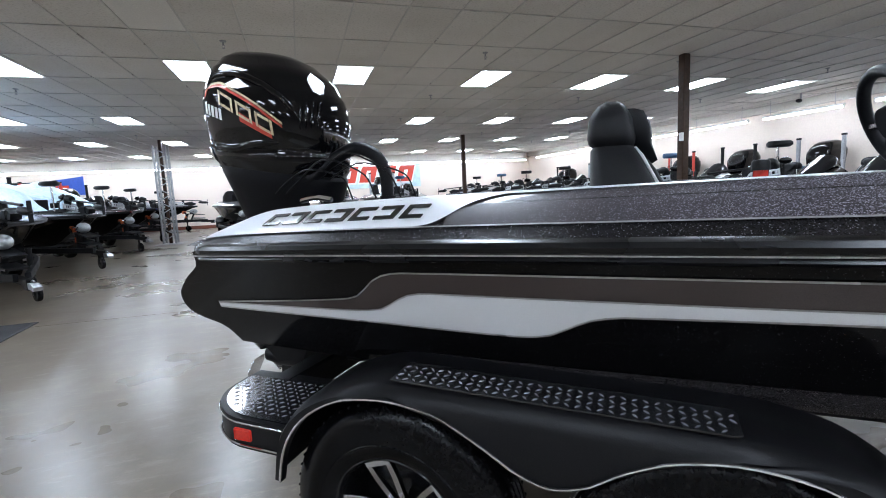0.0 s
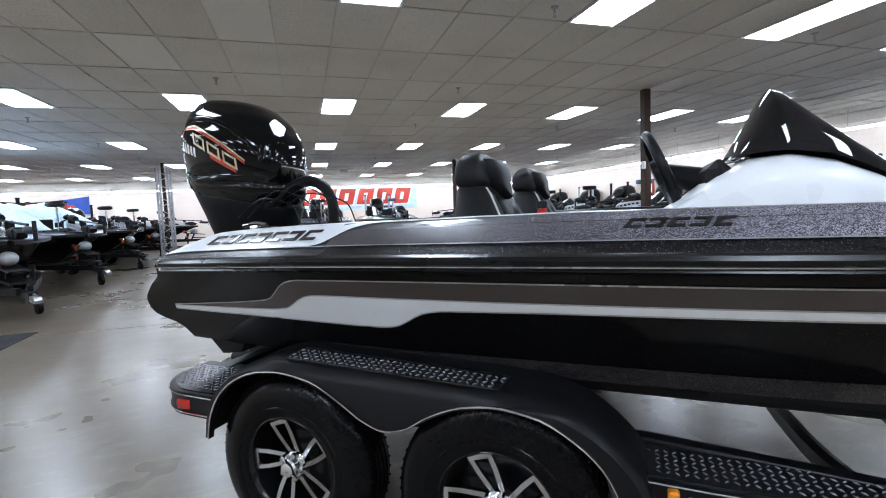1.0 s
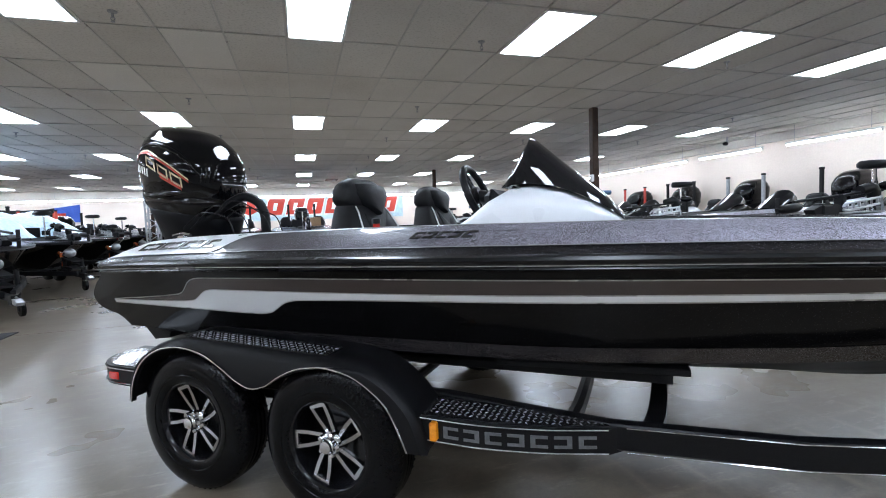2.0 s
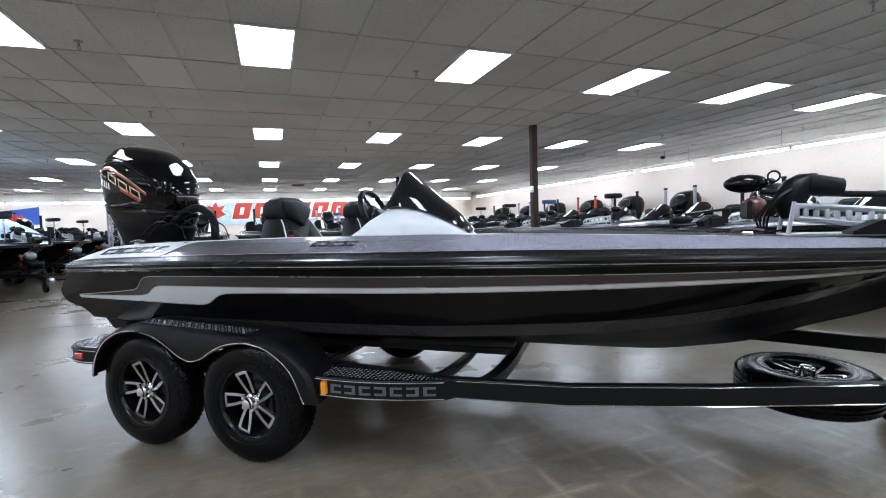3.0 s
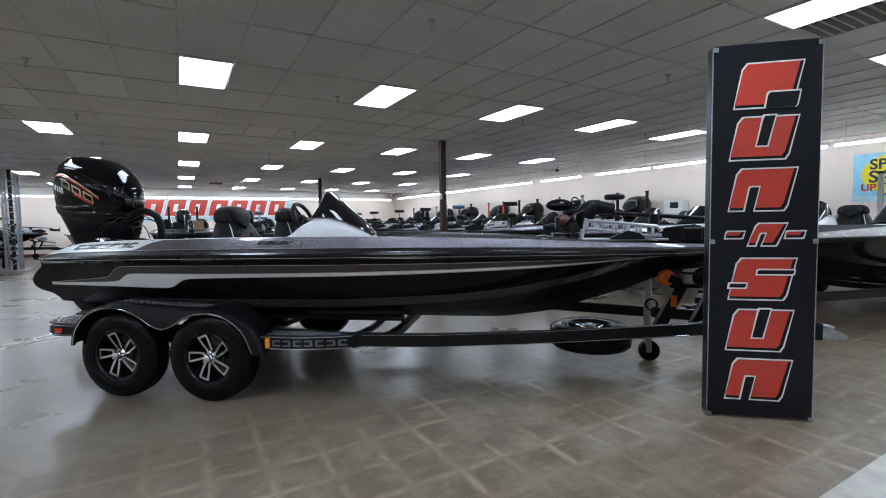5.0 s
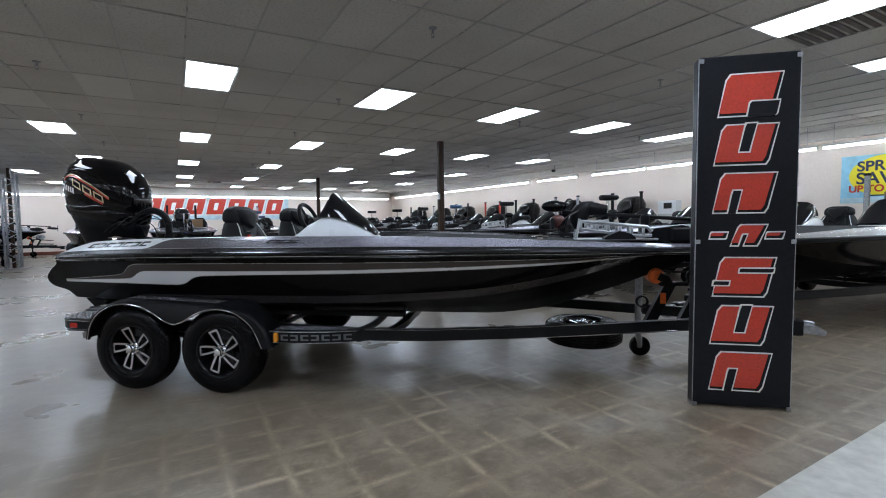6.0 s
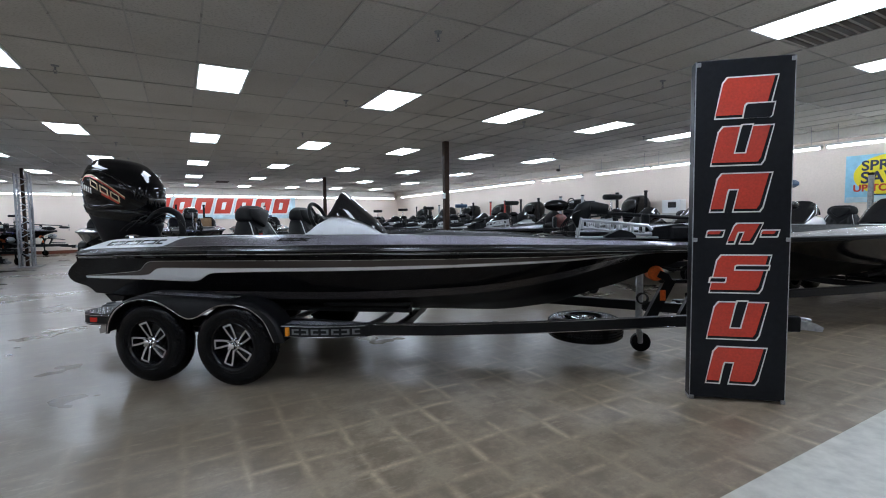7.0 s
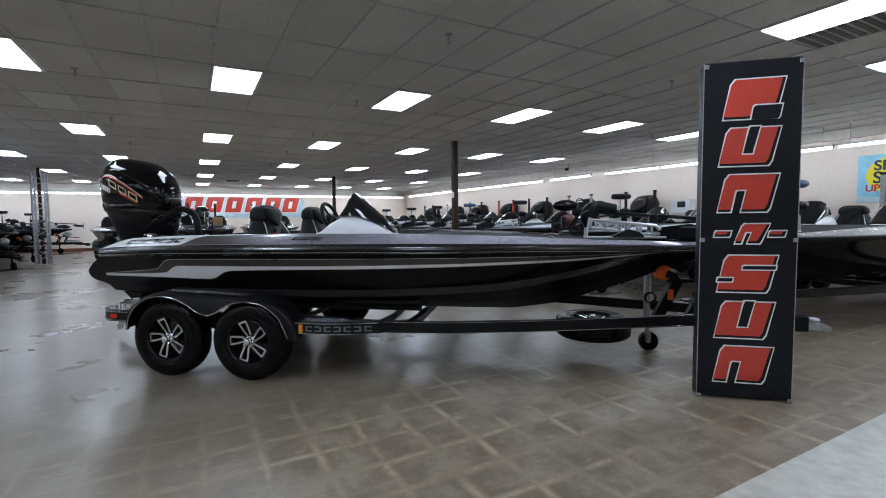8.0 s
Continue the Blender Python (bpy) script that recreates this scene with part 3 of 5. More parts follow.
def seat(t, u, v, z=0.95, name="seat"):
    """A high-backed bucket seat of padded black vinyl with white piping."""
    steps = [(0.0, 0.36, 0.16, 0.08), (0.15, 0.35, 0.155, 0.075), (0.28, 0.305, 0.132, 0.052), (0.36, 0.268, 0.11, 0.03), (0.43, 0.232, 0.092, 0.012), (0.475, 0.205, 0.08, 0.0), (0.488, 0.188, 0.068, -0.006), (0.5, 0.2, 0.076, -0.008), (0.52, 0.208, 0.08, -0.01), (0.575, 0.202, 0.074, -0.012), (0.605, 0.184, 0.06, -0.012), (0.628, 0.15, 0.044, -0.011), (0.642, 0.1, 0.024, -0.01)]
    wide, deep, lean = (curve([(p[0], p[k]) for p in steps]) for k in (1, 2, 3))
    rings = []
    for zz, w, d, ln in steps:
        ring = []
        for a in range(24):
            c, s = math.cos(2 * math.pi * a / 24), math.sin(2 * math.pi * a / 24)
            ring.append((u + ln + 0.07 + d * math.copysign(abs(c) ** 0.5, c), v + w * math.copysign(abs(s) ** 0.5, s), z + zz))
        rings.append(ring)

    def front(q, zz, off=0.0):
        s = min(abs(q) / wide(zz), 1.0) ** 2
        return (u + lean(zz) + 0.07 + deep(zz) * max(1 - s * s, 0.0) ** 0.25 + off, v + q, z + zz)

    b = part(name, Geo().rings(rings), VINYL, t, "black padded vinyl bucket seat", 60)
    part("cushion", Geo().box((u + 0.3, v, z - 0.02), (0.46, 0.48, 0.14), 0.04), VINYL, b, "", 50)
    shield = [(-0.12, 0.605), (-0.135, 0.555), (-0.10, 0.5), (0.0, 0.435), (0.10, 0.5), (0.135, 0.555), (0.12, 0.605), (0.0, 0.615)]
    pad = Geo().rings([[front(q * k, 0.53 + (zz - 0.53) * k, off) for q, zz in shield] for k, off in ((1.06, -0.01), (1.04, 0.022), (0.93, 0.042), (0.5, 0.05), (0.05, 0.05))])
    part("headrest_pad", pad, VINYL, b, "", 60)
    for s in (-1, 1):
        part("piping", Geo().tube([front(s * (0.305 - 0.14 * q), 0.08 + 0.4 * q, 0.003) for q in [k / 14 for k in range(15)]], 0.005, 6), DECAL_WHITE, b, "white piping")
        wing = [(s * 0.02, 0.36), (s * 0.13, 0.45), (s * 0.16, 0.22), (s * 0.13, 0.06), (s * 0.03, 0.14)]
        part("back_pad", Geo().rings([[front(s * 0.09 + (q - s * 0.09) * k, 0.22 + (zz - 0.22) * k, off) for q, zz in wing] for k, off in ((1.0, -0.004), (0.95, 0.010), (0.8, 0.016), (0.05, 0.018))]), VINYL, b, "", 60)
        part("bolster", Geo().tube([front(s * (0.27 - 0.008 * k), 0.03 + 0.3 * k / 9, -0.02) for k in range(10)], [0.03, 0.042, 0.046, 0.046, 0.046, 0.045, 0.043, 0.04, 0.034, 0.022], 8), VINYL, b, "", 60)
    return b


def bass_boat(m, hull_m, cap_m, panel_m, label, fancy=False, group="", console_m=None):
    t = thing("bass_boat", m, label, "boat", group)
    part("hull", hull_geo(56 if fancy else 30, 20 if fancy else 8), hull_m, t, "", 40)
    part("hull_bottom", bottom_geo(50 if fancy else 24), BOTTOM, t, "matt black hull bottom", 40)
    n = 72 if fancy else 34
    g = Geo()
    rings = []
    for w in (0.0, 0.07, 0.14, 0.3, 0.5, 0.7, 0.9, 0.96, 1.0):
        rings.append([cap_point(-1.32 + (BOW + 1.32) * i / n, w) for i in range(n + 1)])
    g.rings(rings, False, False)
    inner = []
    for dv, dz in ((0.0, 0.0), (0.03, 0.0), (0.04, -0.05)):
        inner.append([(lambda p: (p[0], min(p[1] + dv, -0.002), p[2] + dz))(cap_point(-1.32 + (BOW + 1.32) * i / n, 1.0)) for i in range(n + 1)])
    g.rings(inner, False, False)
    e = [cap_point(-1.32, w) for w in (0, 0.14, 0.3, 0.9, 1.0)]
    g.add(e + [(-1.32, -0.55, TOP_Z(-1.32)), (-1.32, -0.55, 1.08)], [tuple(range(7))])
    part("deck_edge", both(g), cap_m, t, "", 40)
    # decks and cockpit
    def deck(name, u0, u1, drop, material, k=14):
        a = []
        for i in range(k + 1):
            u = u0 + (u1 - u0) * i / k
            b = max(-cap_point(u, 1.0)[1] - 0.03, 0.004)
            z = TOP_Z(u) - drop
            a.append([(u, -b, z), (u, -b * 0.5, z + 0.004), (u, b * 0.5, z + 0.004), (u, b, z), (u, b, z - 0.06), (u, -b, z - 0.06)])
        return part(name, Geo().rings(a), material, t)
    deck("front_deck", 1.75, 4.56, 0.018, CARPET)
    deck("rear_deck", -1.1, -0.25, 0.018, CARPET)
    deck("splash_well", -1.3, -1.08, 0.05, cap_m, 3)
    part("cockpit_floor", Geo().box((0.75, 0, 0.80), (2.1, 1.5, 0.04)), CARPET, t)
    part("front_bulkhead", Geo().box((1.76, 0, 1.02), (0.03, 1.55, 0.44)), CARPET, t)
    part("rear_bulkhead", Geo().box((-0.26, 0, 1.02), (0.03, 1.6, 0.44)), CARPET, t)
    for s in (-1, 1):
        part("cockpit_side", Geo().box((0.75, s * 0.80, 1.02), (2.0, 0.03, 0.44)), CARPET, t)
    # rub rail
    prof = [(0.0, -0.034), (0.014, -0.032), (0.024, -0.024), (0.016, -0.012), (0.030, -0.004), (0.034, 0.008), (0.026, 0.02), (0.012, 0.026), (0.0, 0.028)]
    r = Geo()
    u0 = -1.285
    us = [u0 + (BOW - u0) * i / n for i in range(n + 1)]
    turn = lambda u: -0.045 * max(0.0, 1 - (u - u0) / 0.09) ** 2
    r.rings([[(u, -RAIL_B(u) - turn(u) - dv * (1 if RAIL_B(u) > 0.1 else 0.3), RAIL_Z(u) + dz) for u in sorted(us + [u0 + 0.02, u0 + 0.045, u0 + 0.07])] for dv, dz in prof], False, False)
    r.add([(u0, -RAIL_B(u0) - turn(u0) - dv, RAIL_Z(u0) + dz) for dv, dz in prof], [tuple(range(len(prof)))])
    part("rub_rail", both(r), MATTE_BLACK if not fancy else RAIL_BLACK, t, "black moulded rub rail", 30)
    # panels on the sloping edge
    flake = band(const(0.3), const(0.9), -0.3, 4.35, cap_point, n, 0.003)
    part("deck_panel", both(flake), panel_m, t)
    if fancy:
        part("rail_insert", both(band(plus(RAIL_Z, -0.014), plus(RAIL_Z, -0.010), -1.3, 4.2, lambda u, z, o: (u, -RAIL_B(u) - 0.0205, z), 60)), PIN, t)
    return t


MB = pose(1.385, 1.709, 0, 0, 0, -39.0)
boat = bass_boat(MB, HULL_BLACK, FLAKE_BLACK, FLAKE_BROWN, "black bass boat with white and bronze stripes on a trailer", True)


def stripe(name, geo, material, label=""):
    return part(name, both(geo), material, boat, label)


stripe("bronze_stripe", band(ST_MID, ST_TOP, -1.25, 4.15, side_point, 150, 0.003), STRIPE_BROWN, "dark bronze stripe")
stripe("white_stripe", band(ST_LOW, ST_MID, -1.25, 4.15, side_point, 150, 0.0035), GEL_WHITE, "white stripe that widens near the stern")
stripe("pinstripe", band(ST_TOP, plus(ST_TOP, 0.005), -1.25, 4.15, side_point, 150, 0.004), PIN)
stripe("pinstripe", band(plus(ST_LOW, -0.005), ST_LOW, -1.25, 4.15, side_point, 150, 0.004), PIN)
stripe("pinstripe", band(plus(ST_MID, -0.002), plus(ST_MID, 0.003), -1.25, 4.15, side_point, 150, 0.0045), PIN)
# lighter band on the lower side, with the floor's reflection painted in
stripe("chine_sheen", band(plus(CHINE_Z, 0.001), plus(CHINE_Z, 0.07), -0.4, 3.75, side_point, 90, 0.003), FLAKE_SHEEN, "lighter bronze band along the chine, floor reflection in its colour")
wl = curve([(-1.29, 0.3), (-0.42, 0.3), (-0.36, 0.33), (-0.22, 0.76), (-0.14, 0.86), (0.3, 0.885), (0.7, 0.899)])
stripe("white_panel", band(wl, const(0.95), -1.29, 0.68, cap_point, 130, 0.005), CONSOLE_WHITE, "white panel on the stern quarter")
stripe("pinstripe", band(const(0.275), const(0.305), -1.3, 4.4, cap_point, 100, 0.0055), PIN)
stripe("pinstripe", band(const(0.9), const(0.93), 0.5, 4.4, cap_point, 80, 0.0055), PIN)


def marks(name, parent, material, put, u0, v0, w, h, count, gap, lean, d0, d1, label=""):
    """A row of leaning bracket shapes where a maker's name stands."""
    step = (w + gap) / count
    for k in range(count):
        a, ww = u0 + k * step, step - gap
        th, q = 0.24, min(0.28, 0.018 / ww)
        e = lambda x, y: (a + x * ww + lean * y, v0 + y * h)
        if k % 2 == 0:
            poly = [e(0, 0), e(1, 0), e(1, th), e(q, th), e(q, 1 - th), e(1, 1 - th), e(1, 1), e(0, 1)]
        else:
            poly = [e(0, 0), e(1, 0), e(1, 1), e(0, 1), e(0, 1 - th), e(1 - q, 1 - th), e(1 - q, th), e(0, th)]
        g = Geo()
        for quad in ((0, 1, 2, 3), (0, 3, 4, 7), (4, 5, 6, 7)) if k % 2 == 0 else ((0, 1, 6, 7), (1, 2, 5, 6), (2, 3, 4, 5)):
            g.prism([poly[i] for i in quad], put, d0, d1)
        part(name, g, material, parent, label, 0)


marks("nameplate_block", boat, DECAL_DARK, lambda a, b, d: cap_point(a, b, d), -1.0, 0.46, 0.62, 0.24, 7, 0.02, 0.015, 0.006, 0.010, "dark chrome nameplate block")
marks("model_block", boat, DECAL_DARK, lambda a, b, d: cap_point(a, b, d), 0.74, 0.52, 0.27, 0.16, 5, 0.012, 0.02, 0.005, 0.009, "dark model badge block")
# seats, wheel, console
seat(boat, 0.05, -0.37, 0.915)
seat(boat, 0.05, 0.69, 0.925)
con = Geo()
rings = []
for u, h, w in [(0.86, 0.005, 0.24), (0.94, 0.06, 0.27), (1.01, 0.12, 0.28), (1.1, 0.168, 0.28), (1.2, 0.18, 0.27), (1.32, 0.155, 0.23), (1.43, 0.105, 0.18), (1.52, 0.05, 0.13), (1.57, 0.0, 0.09)]:
    ring = []
    for k in range(13):
        a = math.pi * k / 12
        c, s = math.cos(a), math.sin(a)
        ring.append((u, -0.6 + w * math.copysign(abs(c) ** 0.6, c), 1.262 + h * abs(s) ** 0.55))
    ring += [(u, -0.6 - w, 0.95), (u, -0.6 + w, 0.95)]
    rings.append(ring)
con.rings(rings)
cons = part("console", con, CONSOLE_WHITE, boat, "glossy white moulded helm console", 50)
ws = Geo()
rings = []
for u, h0, h1, w in [(1.07, 0.165, 0.185, 0.17), (1.11, 0.172, 0.265, 0.185), (1.15, 0.174, 0.35, 0.192), (1.175, 0.175, 0.388, 0.195), (1.2, 0.174, 0.378, 0.195), (1.30, 0.158, 0.285, 0.185), (1.39, 0.122, 0.205, 0.16), (1.48, 0.075, 0.13, 0.13), (1.56, 0.012, 0.04, 0.09)]:
    ring = []
    for k in range(15):
        a = math.pi * k / 14
        c, s = math.cos(a), math.sin(a)
        ring.append((u, -0.6 + w * math.copysign(abs(c) ** 0.75, c) * (1 - 0.25 * abs(s)), 1.262 + h0 + 0.004 + (h1 - h0) * abs(s) ** 0.75))
    rings.append(ring)
ws.rings(rings)
SMOKE = mat("smoked_windshield", (0.008, 0.008, 0.01), 0.04, 0.0, 0.25, bump=0.0, spec=0.4)
part("windshield", ws, SMOKE, cons, "dark smoked wraparound windshield", 50)
part("dash", Geo().box((1.02, -0.6, 1.36), (0.07, 0.36, 0.14), 0.03, None), MATTE_BLACK, cons)
wm = Matrix.Translation((0.87, -0.47, 1.42)) @ pose(0, 0, 0, 0, 68, 0)
rim = Geo().tube([(0.15 * math.cos(a), 0.165 * math.sin(a), 0) for a in [2 * math.pi * k / 36 for k in range(37)]], 0.018, 10, False, wm)
wheel = part("steering_wheel", rim, MATTE_BLACK, boat, "black padded steering wheel", 60)
part("hub", Geo().lathe([(0.0, -0.03), (0.05, -0.03), (0.055, 0.0), (0.04, 0.015), (0.0, 0.018)], 20, (0, 0, 0), "z", wm), MATTE_BLACK, wheel)
for a in (90, 210, 330):
    ca, sa = math.cos(radians(a)), math.sin(radians(a))
    part("spoke", Geo().tube([(0.03 * ca, 0.03 * sa, -0.005), (0.15 * ca, 0.16 * sa, 0)], 0.013, 6, True, wm), ALU, wheel)
part("steering_column", Geo().tube([(0.88, -0.47, 1.415), (1.04, -0.53, 1.36)], [0.035, 0.055], 12), MATTE_BLACK, boat)
lite = part("kill_switch", Geo().tube([(0.47, -0.815, 1.262), (0.47, -0.815, 1.297)], 0.017, 12), RED, boat, "red navigation lamp on the gunwale")
part("cap", Geo().lathe([(0.0, 1.324), (0.018, 1.322), (0.021, 1.316), (0.021, 1.297), (0.0, 1.296)], 14, (0.47, -0.815, 0), "z"), MATTE_BLACK, lite)
for u in (-0.95, 2.95):
    cl = part("cleat", Geo().tube(spline([(u - 0.07, -RAIL_B(u) + 0.33, TOP_Z(u) + 0.02), (u, -RAIL_B(u) + 0.33, TOP_Z(u) + 0.03), (u + 0.07, -RAIL_B(u) + 0.33, TOP_Z(u) + 0.02)], 9), 0.011, 8), CHROME, boat, "polished cleat")
    part("foot", Geo().box((u, -RAIL_B(u) + 0.33, TOP_Z(u) + 0.008), (0.05, 0.03, 0.024), 0.005), CHROME, cl)
part("transducer_plate", Geo().prism([(-1.20, 0.72), (-0.98, 0.70), (-1.0, 0.66), (-1.12, 0.645)], lambda a, b, d: (a, d, b), -0.80, -0.60), FRAME_BLACK, boat)


# ---- outboard motor ----
def outboard(m, label, paint, deck=True, group=""):
    t = thing("outboard_motor", m, label, "outboard motor", group)
    n = 28

    def ring(z, u0, u1, w, tilt=0.0, sq=0.78):
        out = []
        for k in range(n):
            a = 2 * math.pi * k / n
            c, s = math.cos(a), math.sin(a)
            u = (u0 + u1) / 2 + (u1 - u0) / 2 * math.copysign(abs(c) ** sq, c)
            out.append((u, w * (1.05 - 0.14 * (c + 1)) * math.copysign(abs(s) ** sq, s), z + tilt * (u + 1.6)))
        return out

    cowl = Geo().rings([ring(1.42, -2.02, -1.20, 0.27, -0.14), ring(1.47, -2.075, -1.155, 0.30, -0.13), ring(1.54, -2.10, -1.135, 0.315, -0.12), ring(1.555, -2.085, -1.14, 0.305, -0.12), ring(1.575, -2.09, -1.135, 0.315, -0.12), ring(1.70, -2.10, -1.13, 0.335, -0.11), ring(1.79, -2.095, -1.145, 0.34, -0.1), ring(1.84, -2.08, -1.165, 0.338, -0.1),
                        ring(1.855, -2.07, -1.18, 0.322, -0.1), ring(1.92, -2.035, -1.225, 0.305, -0.105), ring(1.965, -2.0, -1.28, 0.285, -0.11), ring(1.98, -1.985, -1.305, 0.262, -0.11), ring(2.02, -1.94, -1.36, 0.235, -0.12), ring(2.052, -1.87, -1.45, 0.18, -0.12), ring(2.066, -1.78, -1.56, 0.1, -0.12)])
    c = part("cowling", cowl, paint, t, "glossy black engine cowling", 50)
    hump = Geo().rings([ring(1.86, -2.085, -1.42, 0.15, -0.1), ring(1.95, -2.07, -1.42, 0.155, -0.1), ring(2.01, -2.02, -1.46, 0.14, -0.1), ring(2.045, -1.94, -1.54, 0.09, -0.1)])
    part("intake_cover", hump, paint, t, "", 50)
    part("rear_grip", Geo().box((-2.06, 0, 1.975), (0.06, 0.2, 0.07), 0.02), MATTE_BLACK, t)
    part("lower_pan", Geo().rings([ring(1.08, -1.86, -1.34, 0.17, -0.05), ring(1.2, -1.93, -1.27, 0.2, -0.08), ring(1.32, -1.99, -1.2, 0.245, -0.14), ring(1.43, -2.045, -1.165, 0.285, -0.16), ring(1.45, -2.03, -1.18, 0.275, -0.16)]), PAN_BLACK, t, "satin black lower pan", 50)
    part("midsection", Geo().rings([ring(0.45, -1.72, -1.46, 0.06), ring(0.62, -1.76, -1.44, 0.08), ring(0.9, -1.82, -1.38, 0.12), ring(1.1, -1.85, -1.34, 0.165, -0.05)]), PAN_BLACK, t, "", 50)
    part("cavitation_plate", Geo().box((-1.72, 0, 0.5), (0.5, 0.22, 0.02), 0.008), MATTE_BLACK, t)
    part("gearcase", Geo().tube([(-1.36, 0, 0.34), (-1.45, 0, 0.34), (-1.6, 0, 0.34), (-1.8, 0, 0.34), (-1.92, 0, 0.34)], [0.015, 0.05, 0.065, 0.06, 0.045], 14), MATTE_BLACK, t, "", 60)
    part("skeg", Geo().prism([(-1.5, 0.3), (-1.8, 0.3), (-1.82, 0.12), (-1.72, 0.12)], lambda a, b, d: (a, d, b), -0.008, 0.008), MATTE_BLACK, t)
    part("drive_leg", Geo().box((-1.63, 0, 0.42), (0.24, 0.05, 0.16), 0.02), MATTE_BLACK, t)
    for k in range(3):
        mk = Matrix.Translation((-1.95, 0, 0.34)) @ pose(0, 0, 0, 120 * k, 0, 0)
        part("blade", Geo().rings([[(-0.02, -0.03, 0.03), (0.02, 0.03, 0.03), (0.025, 0.032, 0.03), (-0.015, -0.028, 0.03)], [(-0.05, -0.09, 0.12), (0.04, 0.08, 0.12), (0.045, 0.08, 0.12), (-0.045, -0.09, 0.12)], [(-0.02, -0.04, 0.19), (0.02, 0.04, 0.19), (0.024, 0.04, 0.19), (-0.016, -0.04, 0.19)]], True, True, mk), ALU, t, "polished propeller blade")
    for s in (-1, 1):
        part("clamp_bracket", Geo().prism([(-1.34, 0.85), (-1.13, 0.85), (-1.13, 1.24), (-1.3, 1.26)], lambda a, b, d: (a, d, b), s * 0.14 - 0.02, s * 0.14 + 0.02), MATTE_BLACK, t)
    return t, c


MOTOR = MB @ Matrix.Translation((-1.83, 0.18, 1.32)) @ Matrix.Diagonal((0.9, 1.06, 1.10, 1)) @ Matrix.Translation((1.615, 0, -1.32))
motor, cowl = outboard(MOTOR, "glossy black outboard motor with red and gold decals on transom", GLOSS_BLACK)


plate = part("jack_plate", Geo().box((-1.35, 0.15, 0.98), (0.30, 0.34, 0.5), 0.02), MATTE_BLACK, boat, "black motor jack plate")


def cowl_at(u, z, off):
    """A point just proud of the starboard face of the cowling."""
    u, z = -1.99 + (u + 1.99) * 0.92 + 0.075, z + 0.14 * (u + 1.96)
    hit, p, nrm, _ = cowl.ray_cast(Vector((u, -2.0, z)), Vector((0, 1, 0)))
    y = p.y if hit else -0.3
    return (u, y - off, z)


def decal(name, poly, material, off, label=""):
    """A thin sheet that lies on the cowling."""
    g = Geo()
    n = len(poly) // 2
    lo, hi = poly[:n], poly[n:][::-1]
    rows = []
    for j in range(4):
        q = j / 3
        rows.append([cowl_at(a[0] + (b[0] - a[0]) * q, a[1] + (b[1] - a[1]) * q, off) for a, b in zip(lo, hi)])
    g.rings(rows, False, False)
    return part(name, g, material, cowl, label, 0)


def strip_poly(pts, w):
    return [(a, b - w / 2) for a, b in pts] + [(a, b + w / 2) for a, b in reversed(pts)]


bpy.context.view_layer.update()
arc = spline([(-1.99, 1.85), (-1.93, 1.885), (-1.85, 1.875), (-1.70, 1.80), (-1.54, 1.70), (-1.38, 1.575)], 22)
decal("decal_line", strip_poly(arc, 0.012), DECAL_GOLD, 0.004, "thin gold line")
decal("decal_line", strip_poly([(a - 0.003, b - 0.014) for a, b in arc], 0.016), DECAL_RED, 0.0045, "red line")
for k in range(3):
    a0 = -1.84 + k * 0.14
    zc = 1.80 - k * 0.083
    for q0, q1, lift in ((0.0, 0.017, 0.0), (0.097, 0.114, 0.0), (0.02, 0.094, 0.029), (0.02, 0.094, -0.029)):
        low, high = (-0.036, 0.036) if lift == 0 else (lift - 0.0075, lift + 0.0075)
        qs = [q0, (q0 + q1) / 2, q1]
        quad = [(a0 + q, zc - 0.62 * q + low) for q in qs] + [(a0 + q, zc - 0.62 * q + high) for q in reversed(qs)]
        decal("decal_block", quad, DECAL_GOLD, 0.004, "pale gold block")
decal("decal_bar", [(-1.68, 1.645), (-1.58, 1.585), (-1.46, 1.515), (-1.46, 1.55), (-1.58, 1.625), (-1.68, 1.69)], DECAL_RED, 0.004, "red slanted bar")
for k in range(5):
    decal("decal_bar", [(-2.0 + k * 0.036, 1.755 - k * 0.016), (-1.975 + k * 0.036, 1.745 - k * 0.016), (-1.97 + k * 0.036, 1.80 - k * 0.016), (-1.995 + k * 0.036, 1.81 - k * 0.016)], DECAL_WHITE, 0.004)


def ridge(name, pts, r, material, label=""):
    """A soft raised crease along the cowling, fading out at both ends."""
    line = spline(pts, 30)
    g = Geo().tube([cowl_at(a, b, -0.35 * r) for a, b in line], [r * (0.15 + 0.85 * math.sin(math.pi * (k + 0.5) / 30) ** 0.5) for k in range(30)], 10)
    return part(name, g, material, cowl, label, 60)


ridge("side_crease", [(-2.0, 1.905), (-1.9, 1.925), (-1.75, 1.90), (-1.56, 1.82), (-1.38, 1.70), (-1.28, 1.58)], 0.022, GLOSS_BLACK)
ridge("lower_crease", [(-2.02, 1.63), (-1.93, 1.575), (-1.78, 1.535), (-1.6, 1.52), (-1.42, 1.49)], 0.024, GLOSS_BLACK)
for k in range(4):
    ridge("front_louvre", [(-1.285 + 0.028 * k, 1.53), (-1.28 + 0.028 * k, 1.59), (-1.275 + 0.028 * k, 1.66)], 0.009, GLOSS_BLACK)
